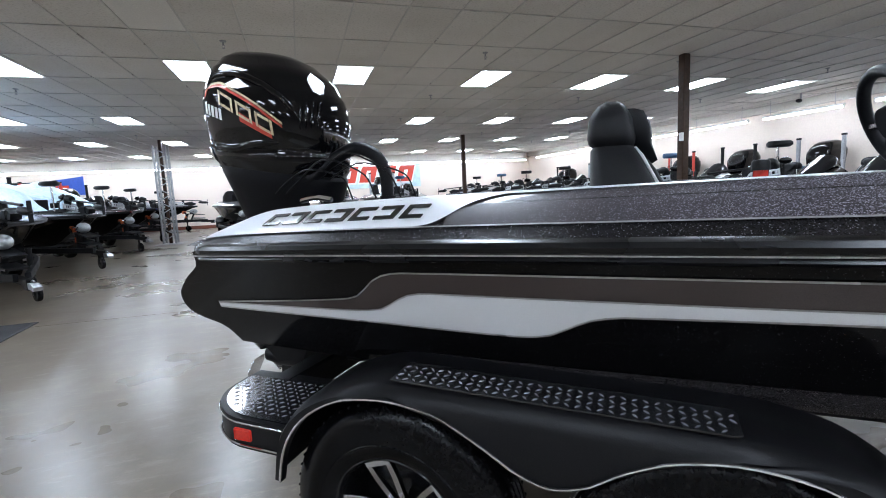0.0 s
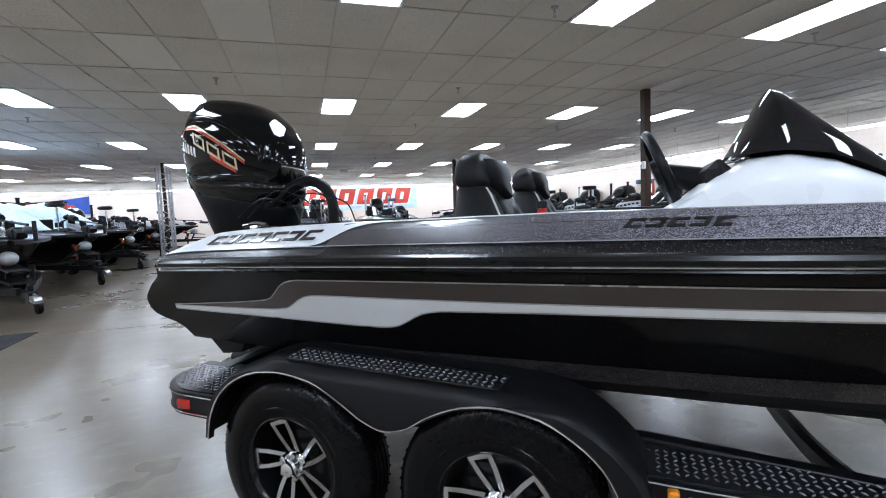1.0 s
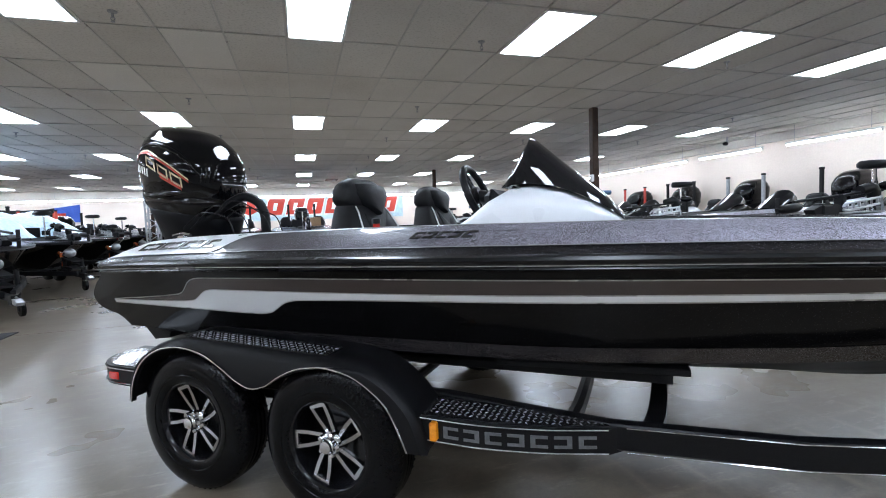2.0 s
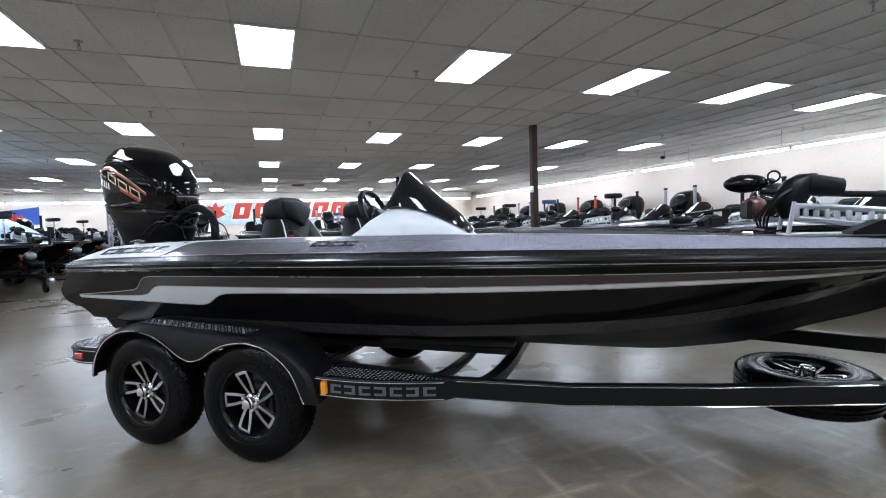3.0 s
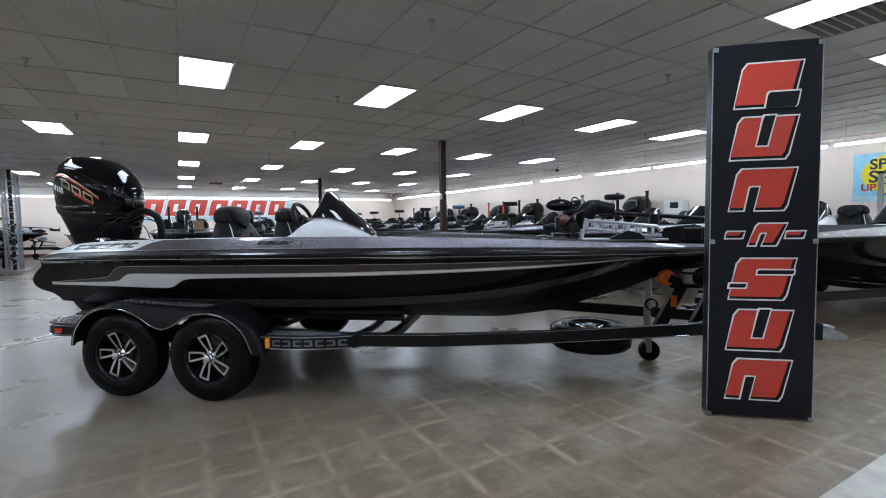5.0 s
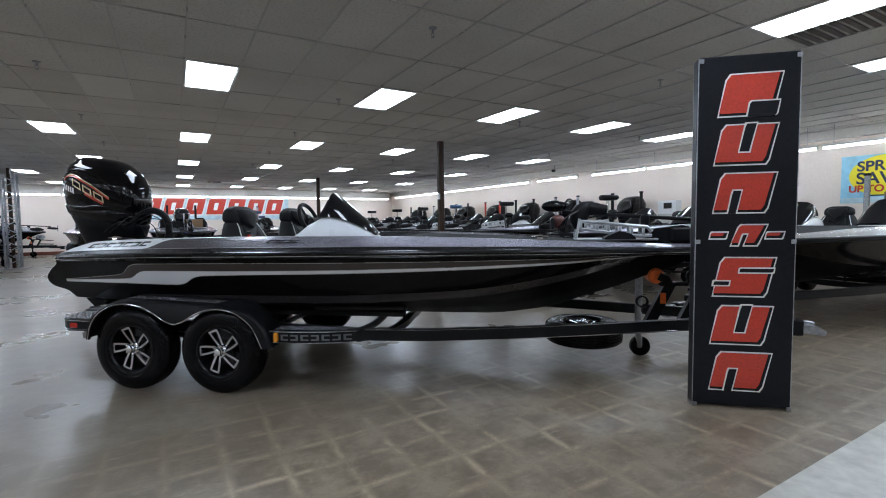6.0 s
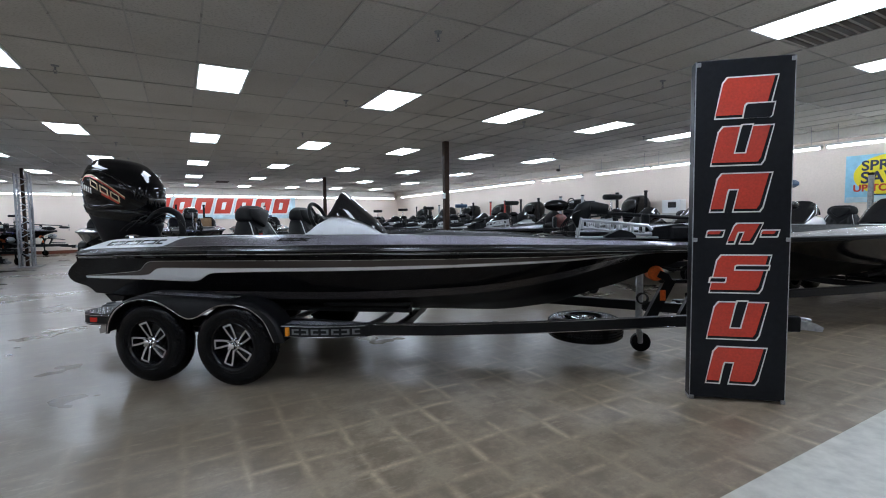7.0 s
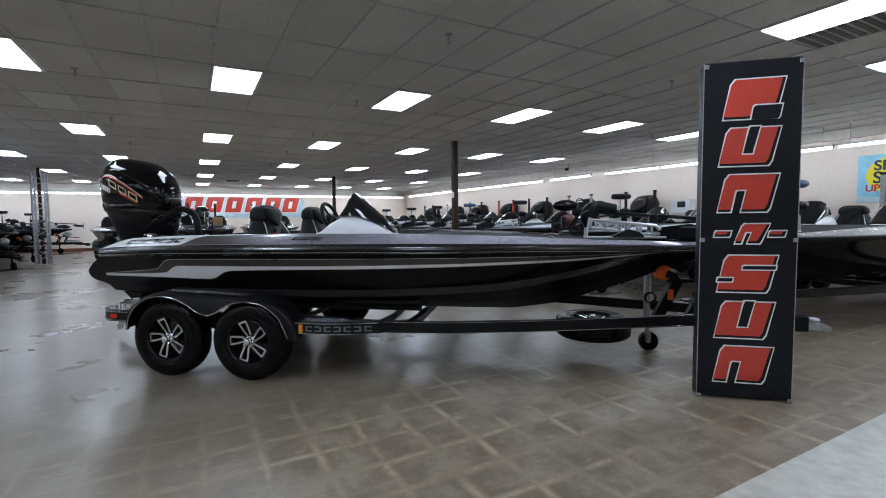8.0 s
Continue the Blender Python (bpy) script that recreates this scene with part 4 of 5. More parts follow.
# rigging hoses
hose = thing("rigging_hose", MB, "thick black ribbed rigging hose with loose wires behind the motor", "hose")
path = spline([(-1.72, -0.02, 1.36), (-1.55, 0.02, 1.38), (-1.42, 0.1, 1.49), (-1.30, 0.17, 1.55), (-1.18, 0.2, 1.49), (-1.13, 0.2, 1.36), (-1.13, 0.2, 1.2)], 60)
part("sleeve", Geo().tube(path, [0.036 + 0.003 * (k % 2) for k in range(60)], 12), MATTE_BLACK, hose)
part("collar", Geo().tube([(-1.13, 0.2, 1.2), (-1.13, 0.2, 1.27)], 0.048, 14), MATTE_BLACK, hose)
for k, (a, b, c, hgt) in enumerate([(-1.62, -0.08, -1.08, 1.48), (-1.6, 0.05, -1.0, 1.52), (-1.66, -0.12, -1.2, 1.43), (-1.55, 0.1, -0.93, 1.46)]):
    part("wire", Geo().tube(spline([(a, b, 1.31), (a + 0.1, b, 1.38), ((a + c) / 2, b, hgt), (c - 0.05, b + 0.05, 1.38), (c, b + 0.06, 1.26)], 20), 0.005, 6), MATTE_BLACK, hose)

# ---- trailer ----
PLATE_GREY = mat("nameplate_grey", (0.13, 0.135, 0.14), 0.45, 0.2)
TYRE_R, WHEEL_Z = 0.354, 0.352


def wheel_parts(parent, c, outer, side=-1, axis_m=None, detail=True):
    """A tyre with tread and sidewall, and an alloy rim with five split spokes; outer: the v of the outside face."""
    w = 0.2
    base = Matrix.Translation(c) @ (axis_m or pose(0, 0, 0, 0, 0, 0 if side < 0 else 180))
    prof = [(0.192, 0.012), (0.2, 0.004), (0.222, -0.002), (0.27, -0.002), (0.306, 0.004), (0.329, 0.014), (0.343, 0.027), (0.350, 0.042), (TYRE_R, 0.062)]
    mid = []
    for y0, y1 in ((0.062, 0.076), (0.086, 0.103), (0.113, 0.127)):
        mid += [(TYRE_R, y0), (TYRE_R + 0.001, y1), (TYRE_R - 0.009, y1 + 0.001), (TYRE_R - 0.009, y1 + 0.009)]
    full = prof + mid + [(TYRE_R, w - 0.062), (0.350, w - 0.042), (0.343, w - 0.027), (0.329, w - 0.014), (0.27, w), (0.205, w), (0.195, w - 0.012)]
    tyre = part("tyre", Geo().lathe(full, 64 if detail else 28, (0, 0, 0), "y", base), RUBBER, parent, "black radial tyre", 32)
    if detail:
        g = Geo()
        for k in range(60):
            m = base @ pose(0, 0, 0, 0, 6 * k, 0)
            g.box((0, 0.041, 0.3455), (0.005, 0.022, 0.009), 0, m)
            g.box((0.01, w - 0.041, 0.3455), (0.005, 0.022, 0.009), 0, m)
        tagged(part("tread_pattern", g, RUBBER, tyre, "", 0), "", "", "", "stuff")
        part("sidewall_ring", Geo().lathe([(0.232, -0.0005), (0.236, -0.0045), (0.24, -0.0045), (0.244, -0.0005)], 64, (0, 0, 0), "y", base), RUBBER, tyre)
    deep = base @ Matrix.Translation((0, 0.022, 0))
    rim = part("rim", Geo().lathe([(0.201, 0.006), (0.196, 0.003), (0.189, 0.010), (0.183, 0.03), (0.175, 0.10), (0.16, 0.14), (0.03, 0.145), (0.0, 0.145)], 48 if detail else 24, (0, 0, 0), "y", base), RIM_BLACK, parent, "gloss black alloy rim", 40)
    for k in range(5):
        m = deep @ pose(0, 0, 0, 0, 72 * k + 54, 0)
        g = Geo()
        for s in (-1, 1):
            a = [(s * 0.006, 0.03), (s * 0.010, 0.06), (s * 0.021, 0.12), (s * 0.027, 0.18), (s * 0.042, 0.18), (s * 0.038, 0.12), (s * 0.027, 0.06), (s * 0.02, 0.03)]
            g.prism(a, lambda p, q, d: (p + (0.176 - q) * 0.10, d + (0.176 - q) * 0.14, q), 0.004, 0.022, m)
        g.prism([(-0.04, 0.166), (0.041, 0.166), (0.041, 0.186), (-0.04, 0.179)], lambda p, q, d: (p, d, q), 0.003, 0.02, m)
        part("spoke", g, ALU, rim, "machined silver split spoke", 25)
    part("hub", Geo().lathe([(0.05, 0.05), (0.05, 0.02), (0.044, 0.014), (0.034, 0.010), (0.033, -0.014), (0.028, -0.02), (0.026, -0.03), (0.014, -0.034), (0.0, -0.034)], 28, (0, 0, 0), "y", deep), CHROME, rim, "chrome hub cap", 30)
    for k in range(5):
        m = deep @ pose(0, 0, 0, 0, 72 * k + 18, 0)
        part("lug_nut", Geo().lathe([(0.012, 0.03), (0.012, -0.008), (0.008, -0.013), (0.0, -0.013)], 8, (0, 0, 0.046), "y", m), CHROME, rim)
    return tyre


def beam(pts, w, h):
    """A straight-sided box beam along points (u, v, z of the middle)."""
    out = []
    for i, p in enumerate(pts):
        a, b = Vector(pts[max(i - 1, 0)]), Vector(pts[min(i + 1, len(pts) - 1)])
        d = (b - a).normalized()
        n = Vector((-d.y, d.x, 0)).normalized()
        c = 0.007
        out.append([tuple(Vector(p) + n * q * w / 2 + Vector((0, 0, r * h / 2))) for q, r in ((-1, -1 + 2 * c / h), (-1 + 2 * c / w, -1), (1 - 2 * c / w, -1), (1, -1 + 2 * c / h), (1, 1 - 2 * c / h), (1 - 2 * c / w, 1), (-1 + 2 * c / w, 1), (-1, 1 - 2 * c / h))])
    return Geo().rings(out)


FEND_TOP = spline([(-0.845, 0.43), (-0.825, 0.55), (-0.74, 0.665), (-0.60, 0.74), (-0.42, 0.774), (0.0, 0.759), (0.42, 0.738), (0.58, 0.708), (0.715, 0.625), (0.80, 0.52), (0.84, 0.40)], 61)
FEND_LOW = spline([(-0.81, 0.43), (-0.79, 0.52), (-0.74, 0.61), (-0.65, 0.685), (-0.54, 0.727), (-0.43, 0.737), (-0.3, 0.718), (-0.18, 0.66), (-0.08, 0.6), (-0.005, 0.578), (0.07, 0.594), (0.16, 0.648), (0.27, 0.692), (0.38, 0.706), (0.5, 0.69), (0.61, 0.635), (0.69, 0.56), (0.735, 0.47), (0.765, 0.40)], 61)


def fender(parent, s):
    g = Geo()
    def row(pts, v, dz=0.0, k=1.0):
        return [(u * k, s * v, z + dz) for u, z in pts]
    top2 = [(u, z + 0.006) for u, z in FEND_TOP]
    mix = [((a[0] * 0.25 + b[0] * 0.75), (a[1] * 0.25 + b[1] * 0.75)) for a, b in zip(FEND_LOW, FEND_TOP)]
    low2 = [((a[0] * 0.97 + b[0] * 0.03), (a[1] * 0.97 + b[1] * 0.03)) for a, b in zip(FEND_LOW, FEND_TOP)]
    g.rings([row(FEND_LOW, 1.15), row(FEND_LOW, 1.172), row(low2, 1.178), row(low2, 1.172), row(mix, 1.168), row(FEND_TOP, 1.150, -0.006), row(top2, 1.125), row(top2, 1.02, 0.004), row(top2, 0.92, 0.006), row(FEND_TOP, 0.905, -0.02)], False, False)
    f = part("fender", g, FRAME_BLACK, parent, "smooth black double-arched fender", 40)
    part("edge_trim", Geo().tube([(u, s * 1.178, z + 0.004) for u, z in FEND_LOW], 0.0035, 6), CHROME, f, "silver edge trim")
    return f


def tread_plate(parent, outline, put, name="tread_plate", pitch=0.031):
    """A rounded plate with rows of raised lozenges."""
    g = Geo().prism(outline, put, 0.0, 0.004)
    t = part(name, g, TREAD, parent, "black diamond tread plate")
    lo = [min(p[i] for p in outline) for i in (0, 1)]
    hi = [max(p[i] for p in outline) for i in (0, 1)]
    loz = Geo()

    def inside(a, b):
        ok = False
        for (x1, y1), (x2, y2) in zip(outline, outline[1:] + outline[:1]):
            if (y1 > b) != (y2 > b) and a < (x2 - x1) * (b - y1) / (y2 - y1) + x1:
                ok = not ok
        return ok

    i = 0
    a = lo[0] + pitch * 0.5
    while a < hi[0]:
        b, j = lo[1] + pitch * 0.4, 0
        while b < hi[1]:
            if inside(a, b) and inside(a + 0.012, b + 0.012) and inside(a - 0.012, b - 0.012):
                sg = 1 if (i + j) % 2 else -1
                L, W = 0.33 * pitch, 0.10 * pitch
                d, e = (0.707, 0.707 * sg), (-0.707 * sg, 0.707)
                q = [(a + d[0] * L, b + d[1] * L), (a + e[0] * W, b + e[1] * W), (a - d[0] * L, b - d[1] * L), (a - e[0] * W, b - e[1] * W)]
                q2 = [(a + (x - a) * 0.5, b + (y - b) * 0.5) for x, y in q]
                loz.add([put(x, y, 0.0042) for x, y in q] + [put(x, y, 0.0068) for x, y in q2], [(4, 5, 6, 7), (0, 1, 5, 4), (1, 2, 6, 5), (2, 3, 7, 6), (3, 0, 4, 7)])
            b += pitch * 0.8
            j += 1
        a += pitch * 0.8
        i += 1
    tagged(part("tread_relief", loz, TREAD_TOP, t, "", 0), "", "", "", "stuff")
    return t


def boat_trailer(m, label, fine=True, group=""):
    t = thing("boat_trailer", m, label, "boat trailer", group)
    for s in (-1, 1):
        side = part("side_beam", beam([(-1.0, s * 0.80, 0.49), (0.8, s * 0.85, 0.49), (1.5, s * 0.965, 0.49), (2.1, s * 0.925, 0.488), (2.78, s * 0.77, 0.486), (3.45, s * 0.57, 0.484), (4.2, s * 0.32, 0.482), (4.95, s * 0.06, 0.475)], 0.06, 0.098), FRAME_BLACK, t, "black tubular side beam", 30)
        if fine and s < 0:
            for dz in (-0.057, 0.032):
                part("edge_line", Geo().tube([(1.56, -1.0, 0.5 + dz), (2.1, -0.957, 0.5 + dz), (2.78, -0.803, 0.5 + dz), (3.45, -0.602, 0.5 + dz), (4.1, -0.385, 0.5 + dz)], 0.0025, 5), CHROME, side)
        fender(t, s)
        for u in (-0.447, 0.362):
            wheel_parts(t, (u, s * 1.145, WHEEL_Z), 0, s if s < 0 else 1, None, fine)
    part("tongue", beam([(4.7, 0, 0.445), (5.12, 0, 0.425)], 0.075, 0.09), FRAME_BLACK, t)
    cp = part("coupler", Geo().prism([(5.2, 0.37), (5.44, 0.345), (5.455, 0.385), (5.38, 0.425), (5.3, 0.435), (5.2, 0.43)], lambda a, b, d: (a, d, b), -0.045, 0.045), GALV, t, "galvanised ball coupler")
    part("latch", Geo().tube([(5.23, 0, 0.435), (5.30, 0, 0.46), (5.37, 0, 0.445)], 0.012, 8), GALV, cp)
    part("coupler_sleeve", Geo().box((5.19, 0, 0.41), (0.16, 0.1, 0.14), 0.01), FRAME_BLACK, t)
    for u in (-1.0, 0.05, 1.35):
        w = 0.8 if u < 1.3 else 0.94
        part("crossmember", Geo().tube(spline([(u, -w, 0.48), (u, -w * 0.5, 0.40), (u, 0, 0.37), (u, w * 0.5, 0.40), (u, w, 0.48)], 13), 0.035, 8), FRAME_BLACK, t)
    for s in (-1, 1):
        part("bunk", beam([(-1.0, s * 0.45, 0.575), (0.3, s * 0.45, 0.56), (1.75, s * 0.45, 0.56)], 0.12, 0.045), CARPET, t, "carpeted bunk board")
        part("guide_bunk", beam([(1.0, s * 0.64, 0.64), (1.8, s * 0.61, 0.645)], 0.12, 0.03), CARPET, t)
        part("guide_arm", Geo().rings([[(u + a, s * v, z + b) for a, b in ((-0.035, -0.03), (0.035, -0.03), (0.035, 0.03), (-0.035, 0.03))] for u, v, z in spline([(1.63, 0.93, 0.475), (1.66, 0.78, 0.455), (1.69, 0.5, 0.43), (1.71, 0.2, 0.435), (1.71, 0.0, 0.44)], 14)]), FRAME_BLACK, t, "", 50)
        part("guide_strut", Geo().tube([(1.70, s * 0.25, 0.54), (1.70, s * 0.25, 0.41)], 0.014, 6), FRAME_BLACK, t)
        for u in (-0.44, 0.367):
            part("spring_hanger", Geo().box((u, s * 0.80, 0.40), (0.5, 0.05, 0.05), 0.012), FRAME_BLACK, t)
    for u in (-0.44, 0.367):
        part("axle", Geo().tube([(u, -1.0, WHEEL_Z), (u, 1.0, WHEEL_Z)], 0.03, 10), FRAME_BLACK, t)
    part("rear_crossbeam", Geo().box((-1.07, 0, 0.545), (0.1, 1.8, 0.11), 0.01), FRAME_BLACK, t)
    # winch stand
    st = part("winch_post", Geo().rings([[(u + a, b, z) for a, b in ((-0.05, -0.04), (0.05, -0.04), (0.05, 0.04), (-0.05, 0.04))] for u, z in ((3.98, 0.42), (4.16, 0.80))]), FRAME_BLACK, t, "slanted black winch post")
    part("winch_brace", Geo().rings([[(u + a, b, z) for a, b in ((-0.03, -0.035), (0.03, -0.035), (0.03, 0.035), (-0.03, 0.035))] for u, z in ((4.26, 0.45), (4.42, 0.78))]), FRAME_BLACK, st)
    part("winch_arm", Geo().box((4.24, 0, 0.79), (0.36, 0.07, 0.035), 0.01), FRAME_BLACK, st)
    part("winch_shelf", Geo().prism([(4.3, 0.78), (4.85, 0.72), (4.85, 0.74), (4.32, 0.81)], lambda a, b, d: (a, d, b), -0.12, 0.12), FRAME_BLACK, st)
    part("winch_shelf", Geo().prism([(4.36, 0.58), (4.85, 0.56), (4.85, 0.59), (4.36, 0.62)], lambda a, b, d: (a, d, b), -0.12, 0.12), FRAME_BLACK, st)
    part("winch_drum", Geo().lathe([(0.0, -0.07), (0.085, -0.07), (0.085, -0.06), (0.05, -0.055), (0.05, 0.055), (0.085, 0.06), (0.085, 0.07), (0.0, 0.07)], 24, (4.36, 0, 0.86), "y"), FRAME_BLACK, st)
    part("winch_crank", Geo().tube([(4.36, -0.08, 0.86), (4.36, -0.11, 0.86), (4.5, -0.12, 0.92), (4.5, -0.2, 0.92)], 0.012, 8), CHROME, st)
    part("bow_roller", Geo().lathe([(0.0, -0.085), (0.055, -0.085), (0.072, -0.065), (0.056, 0.0), (0.072, 0.065), (0.055, 0.085), (0.0, 0.085)], 24, (4.02, 0, 0.87), "y"), ORANGE, st, "orange bow roller")
    part("roller_cheek", Geo().prism([(4.02, 0.84), (4.1, 0.80), (4.17, 0.79), (4.12, 0.87), (4.05, 0.90)], lambda a, b, d: (a, d, b), -0.108, -0.094), FRAME_BLACK, st, "black roller bracket")
    part("side_reflector", Geo().box((4.09, -0.045, 0.66), (0.05, 0.008, 0.1), 0.002, None), ORANGE, st, "orange reflector")
    if not fine:
        part("winch_cover", Geo().ball((4.42, 0, 0.90), (0.17, 0.11, 0.1)), LETTER_GREY, st, "grey winch cover", 60)
    part("strap", Geo().tube([(4.3, 0, 0.9), (4.2, 0, 0.9), (4.05, 0, 0.93)], 0.012, 6), CARPET, st)
    # jack
    jm, jt, jr = (GALV, 0.86, 1.0) if fine else (MATTE_BLACK, 0.74, 1.25)
    jk = part("jack", Geo().tube([(3.98, 0.36, 0.36), (3.98, 0.36, jt)], 0.036, 14), jm, t, "tongue jack")
    part("jack_inner", Geo().tube([(3.98, 0.36, 0.16), (3.98, 0.36, 0.4)], 0.027, 12), jm, jk)
    part("jack_cap", Geo().tube([(3.98, 0.36, jt), (3.98, 0.36, jt + 0.025)], 0.039, 14), MATTE_BLACK, jk)
    part("jack_wheel", Geo().lathe([(0.0, -0.035), (0.06 * jr, -0.035), (0.095 * jr, -0.03), (0.1 * jr, -0.015), (0.1 * jr, 0.015), (0.095 * jr, 0.03), (0.06 * jr, 0.035), (0.0, 0.035)], 24, (4.0, 0.38, 0.102 * jr), "y"), RUBBER, jk)
    part("jack_fork", Geo().box((3.99, 0.38, 0.16), (0.05, 0.1, 0.14), 0.01), jm, jk)
    return t


FENDER_CROWN = curve(FEND_TOP[8:-8])
trailer = boat_trailer(MB, "black tandem-axle boat trailer with tread-plate steps and alloy wheels")
for s in (-1,):
    tread_plate(trailer, [(-0.43, -1.14), (0.37, -1.14), (0.388, -1.13), (0.395, -1.03), (0.38, -1.018), (-0.425, -1.018)], lambda a, b, d: (a, b, FENDER_CROWN(a) + 0.0085 + 0.04 * (b + 1.125) + d))
    # rear step
    back = spline([(-0.80, -1.155), (-0.98, -1.15), (-1.12, -1.09), (-1.2, -0.98), (-1.215, -0.88)], 16)
    st = part("rear_step", Geo().prism(back + [(-1.215, -0.80), (-0.80, -0.80)], lambda a, b, d: (a, b, d), 0.50, 0.598), FRAME_BLACK, trailer, "black rear corner step", 30)
    tread_plate(st, [(a * 0.985 - 0.005, b * 0.985) for a, b in back] + [(-1.19, -0.86), (-0.80, -0.86)], lambda a, b, d: (a, b, 0.598 + d), "step_tread")
    for z in (0.512, 0.586):
        part("edge_line", Geo().tube([(a * 1.002, b * 1.003, z) for a, b in back], 0.003, 5), CHROME, st)
    part("marker_lamp", Geo().box((-0.965, -1.153, 0.548), (0.07, 0.014, 0.04), 0.004, None), RED, st, "red side marker lamp")
    part("tail_lamp", Geo().box((-1.195, -0.99, 0.55), (0.02, 0.05, 0.04), 0.004), RED, st, "small red tail lamp")
    # front step with nameplate
    front = spline([(0.80, -1.115), (1.0, -1.12), (1.25, -1.09), (1.5, -1.02)], 14)
    fs = part("front_step", Geo().prism(front + [(1.58, -0.94), (0.76, -0.90)], lambda a, b, d: (a, b, d), 0.435, 0.532), FRAME_BLACK, trailer, "black side step with a nameplate", 30)
    tread_plate(fs, [(a, b * 0.985) for a, b in front] + [(1.5, -0.95), (0.79, -0.91)], lambda a, b, d: (a, b, 0.532 + d), "step_tread", 0.03)
    for z in (0.44, 0.527):
        part("edge_line", Geo().tube([(a, b * 1.002, z) for a, b in front], 0.0022, 5), PIN, fs)
    fv = curve([(a, b) for a, b in front])
    part("marker_lamp", Geo().box((0.862, -1.128, 0.485), (0.03, 0.03, 0.074), 0.005), AMBER, fs, "amber side marker lamp")
    marks("nameplate_block", fs, PLATE_GREY, lambda a, b, d: (a, fv(a) - d, b), 0.90, 0.460, 0.56, 0.046, 7, 0.022, 0.0, 0.002, 0.005, "grey nameplate block")
# spare wheel
spare = thing("spare_wheel", MB, "spare trailer wheel lying on the trailer frame", "spare wheel")
wheel_parts(spare, (3.385, -0.03, 0.44), 0, -1, pose(0, 0, 0, -89, 0, 14))
part("carrier", Geo().box((3.37, 0, 0.25), (0.09, 0.09, 0.08), 0.01), FRAME_BLACK, spare)
coil = Geo()
for k in range(3):
    coil.tube([(3.95 + 0.05 * math.cos(a), 0.1 + 0.02 * k, 0.60 + 0.05 * math.sin(a)) for a in [2 * math.pi * q / 20 for q in range(21)]], 0.007, 6, False)
coil.tube([(3.95, 0.12, 0.55), (3.95, 0.12, 0.50), (4.0, 0.1, 0.47)], 0.007, 6)
tagged(part("wiring_cable", coil, MATTE_BLACK), "coiled black trailer wiring cable hung on the frame", "cable").matrix_basis = MB

# ---- banner stand ----
bx, by = 3.947, -1.546
ban_m = pose(bx, by, 0, 0, 0, math.degrees(math.atan2(-0.435, 0.48)))
BW, BH = 0.654, 2.53
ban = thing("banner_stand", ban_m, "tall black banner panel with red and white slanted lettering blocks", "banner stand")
g = Geo().box((BW / 2, 0.06, BH / 2 + 0.01), (BW, 0.1, BH - 0.02), 0.008)
face = part("panel", g, CLOTH_BLACK, ban)
for x in (0.006, BW - 0.006):
    part("edge_rail", Geo().box((x, 0.062, BH / 2), (0.008, 0.107, BH), 0.003), GALV, ban, "thin silver edge rail")
for x in (0.02, BW - 0.02):
    for z in (BH - 0.03, 1.22, 0.02):
        part("clip", Geo().box((x, 0.002, z), (0.03, 0.012, 0.03), 0.003), GALV, ban)


def block(z, h, x0, w, lean, slots):
    """A red leaning block with a white rim, a dark drop edge and slots."""
    o = lambda e, dx=0.0, dz=0.0: [(a + dx, b + dz) for a, b in slanted(x0 - e, z - e, w + 2 * e, h + 2 * e, lean)]
    flat = lambda a, b, d: (a, 0.01 - d, b)
    part("sign_rim", Geo().prism(o(0.016, 0.006, -0.004), flat, 0.0, 0.0035), DECAL_WHITE, face, "white outline", 0)
    part("sign_shade", Geo().prism(o(0.006, 0.006, -0.004), flat, 0.0, 0.005), CLOTH_BLACK, face, "black drop edge", 0)
    part("sign_block", Geo().prism(o(-0.003, -0.004, 0.004), flat, 0.0, 0.0065), DECAL_RED, face, "red slanted sign block", 0)
    for slot in slots:
        sl = lambda e: slanted(x0 + w * slot[0] + lean * slot[1] - e, z + h * slot[1] - (e if slot[1] > 0.05 else 0.02), w * slot[2] + 2 * e, h * slot[3] + (2 * e if slot[1] > 0.05 else 0.02 + e), lean * slot[3])
        part("sign_rim", Geo().prism(sl(0.010), flat, 0.0, 0.0072), DECAL_WHITE, face, "white outline", 0)
        part("sign_slot", Geo().prism(sl(0.0), flat, 0.0, 0.0085), CLOTH_BLACK, face, "dark slot", 0)


for z, h, x0, w, slot in ((2.12, 0.27, 0.14, 0.33, ((0.55, 0.0, 0.55, 0.3),)), (1.78, 0.26, 0.12, 0.33, ((0.42, 0.3, 0.2, 0.74),)), (1.44, 0.26, 0.12, 0.33, ((0.28, 0.0, 0.16, 0.55),)), (1.205, 0.13, 0.24, 0.16, ((0.3, 0.0, 0.15, 0.5),)), (0.84, 0.26, 0.13, 0.33, ((0.4, 0.62, 0.65, 0.10), (-0.05, 0.26, 0.3, 0.10))), (0.49, 0.26, 0.12, 0.33, ((0.42, 0.3, 0.2, 0.74),)), (0.15, 0.26, 0.12, 0.33, ((0.28, 0.0, 0.16, 0.55),))):
    block(z, h, x0, w, 0.055, slot)
for x in (0.10, 0.46):
    block(1.255, 0.028, x, 0.09, 0.012, ())

# ---- trolling motor ----
GREY_MOUNT = mat("grey_cast_mount", (0.5, 0.51, 0.53), 0.35, 0.4, vary=0.06)
BLUE_VINYL = mat("blue_vinyl", (0.03, 0.08, 0.16), 0.45, vary=0.15, grain=300, bump=0.1)


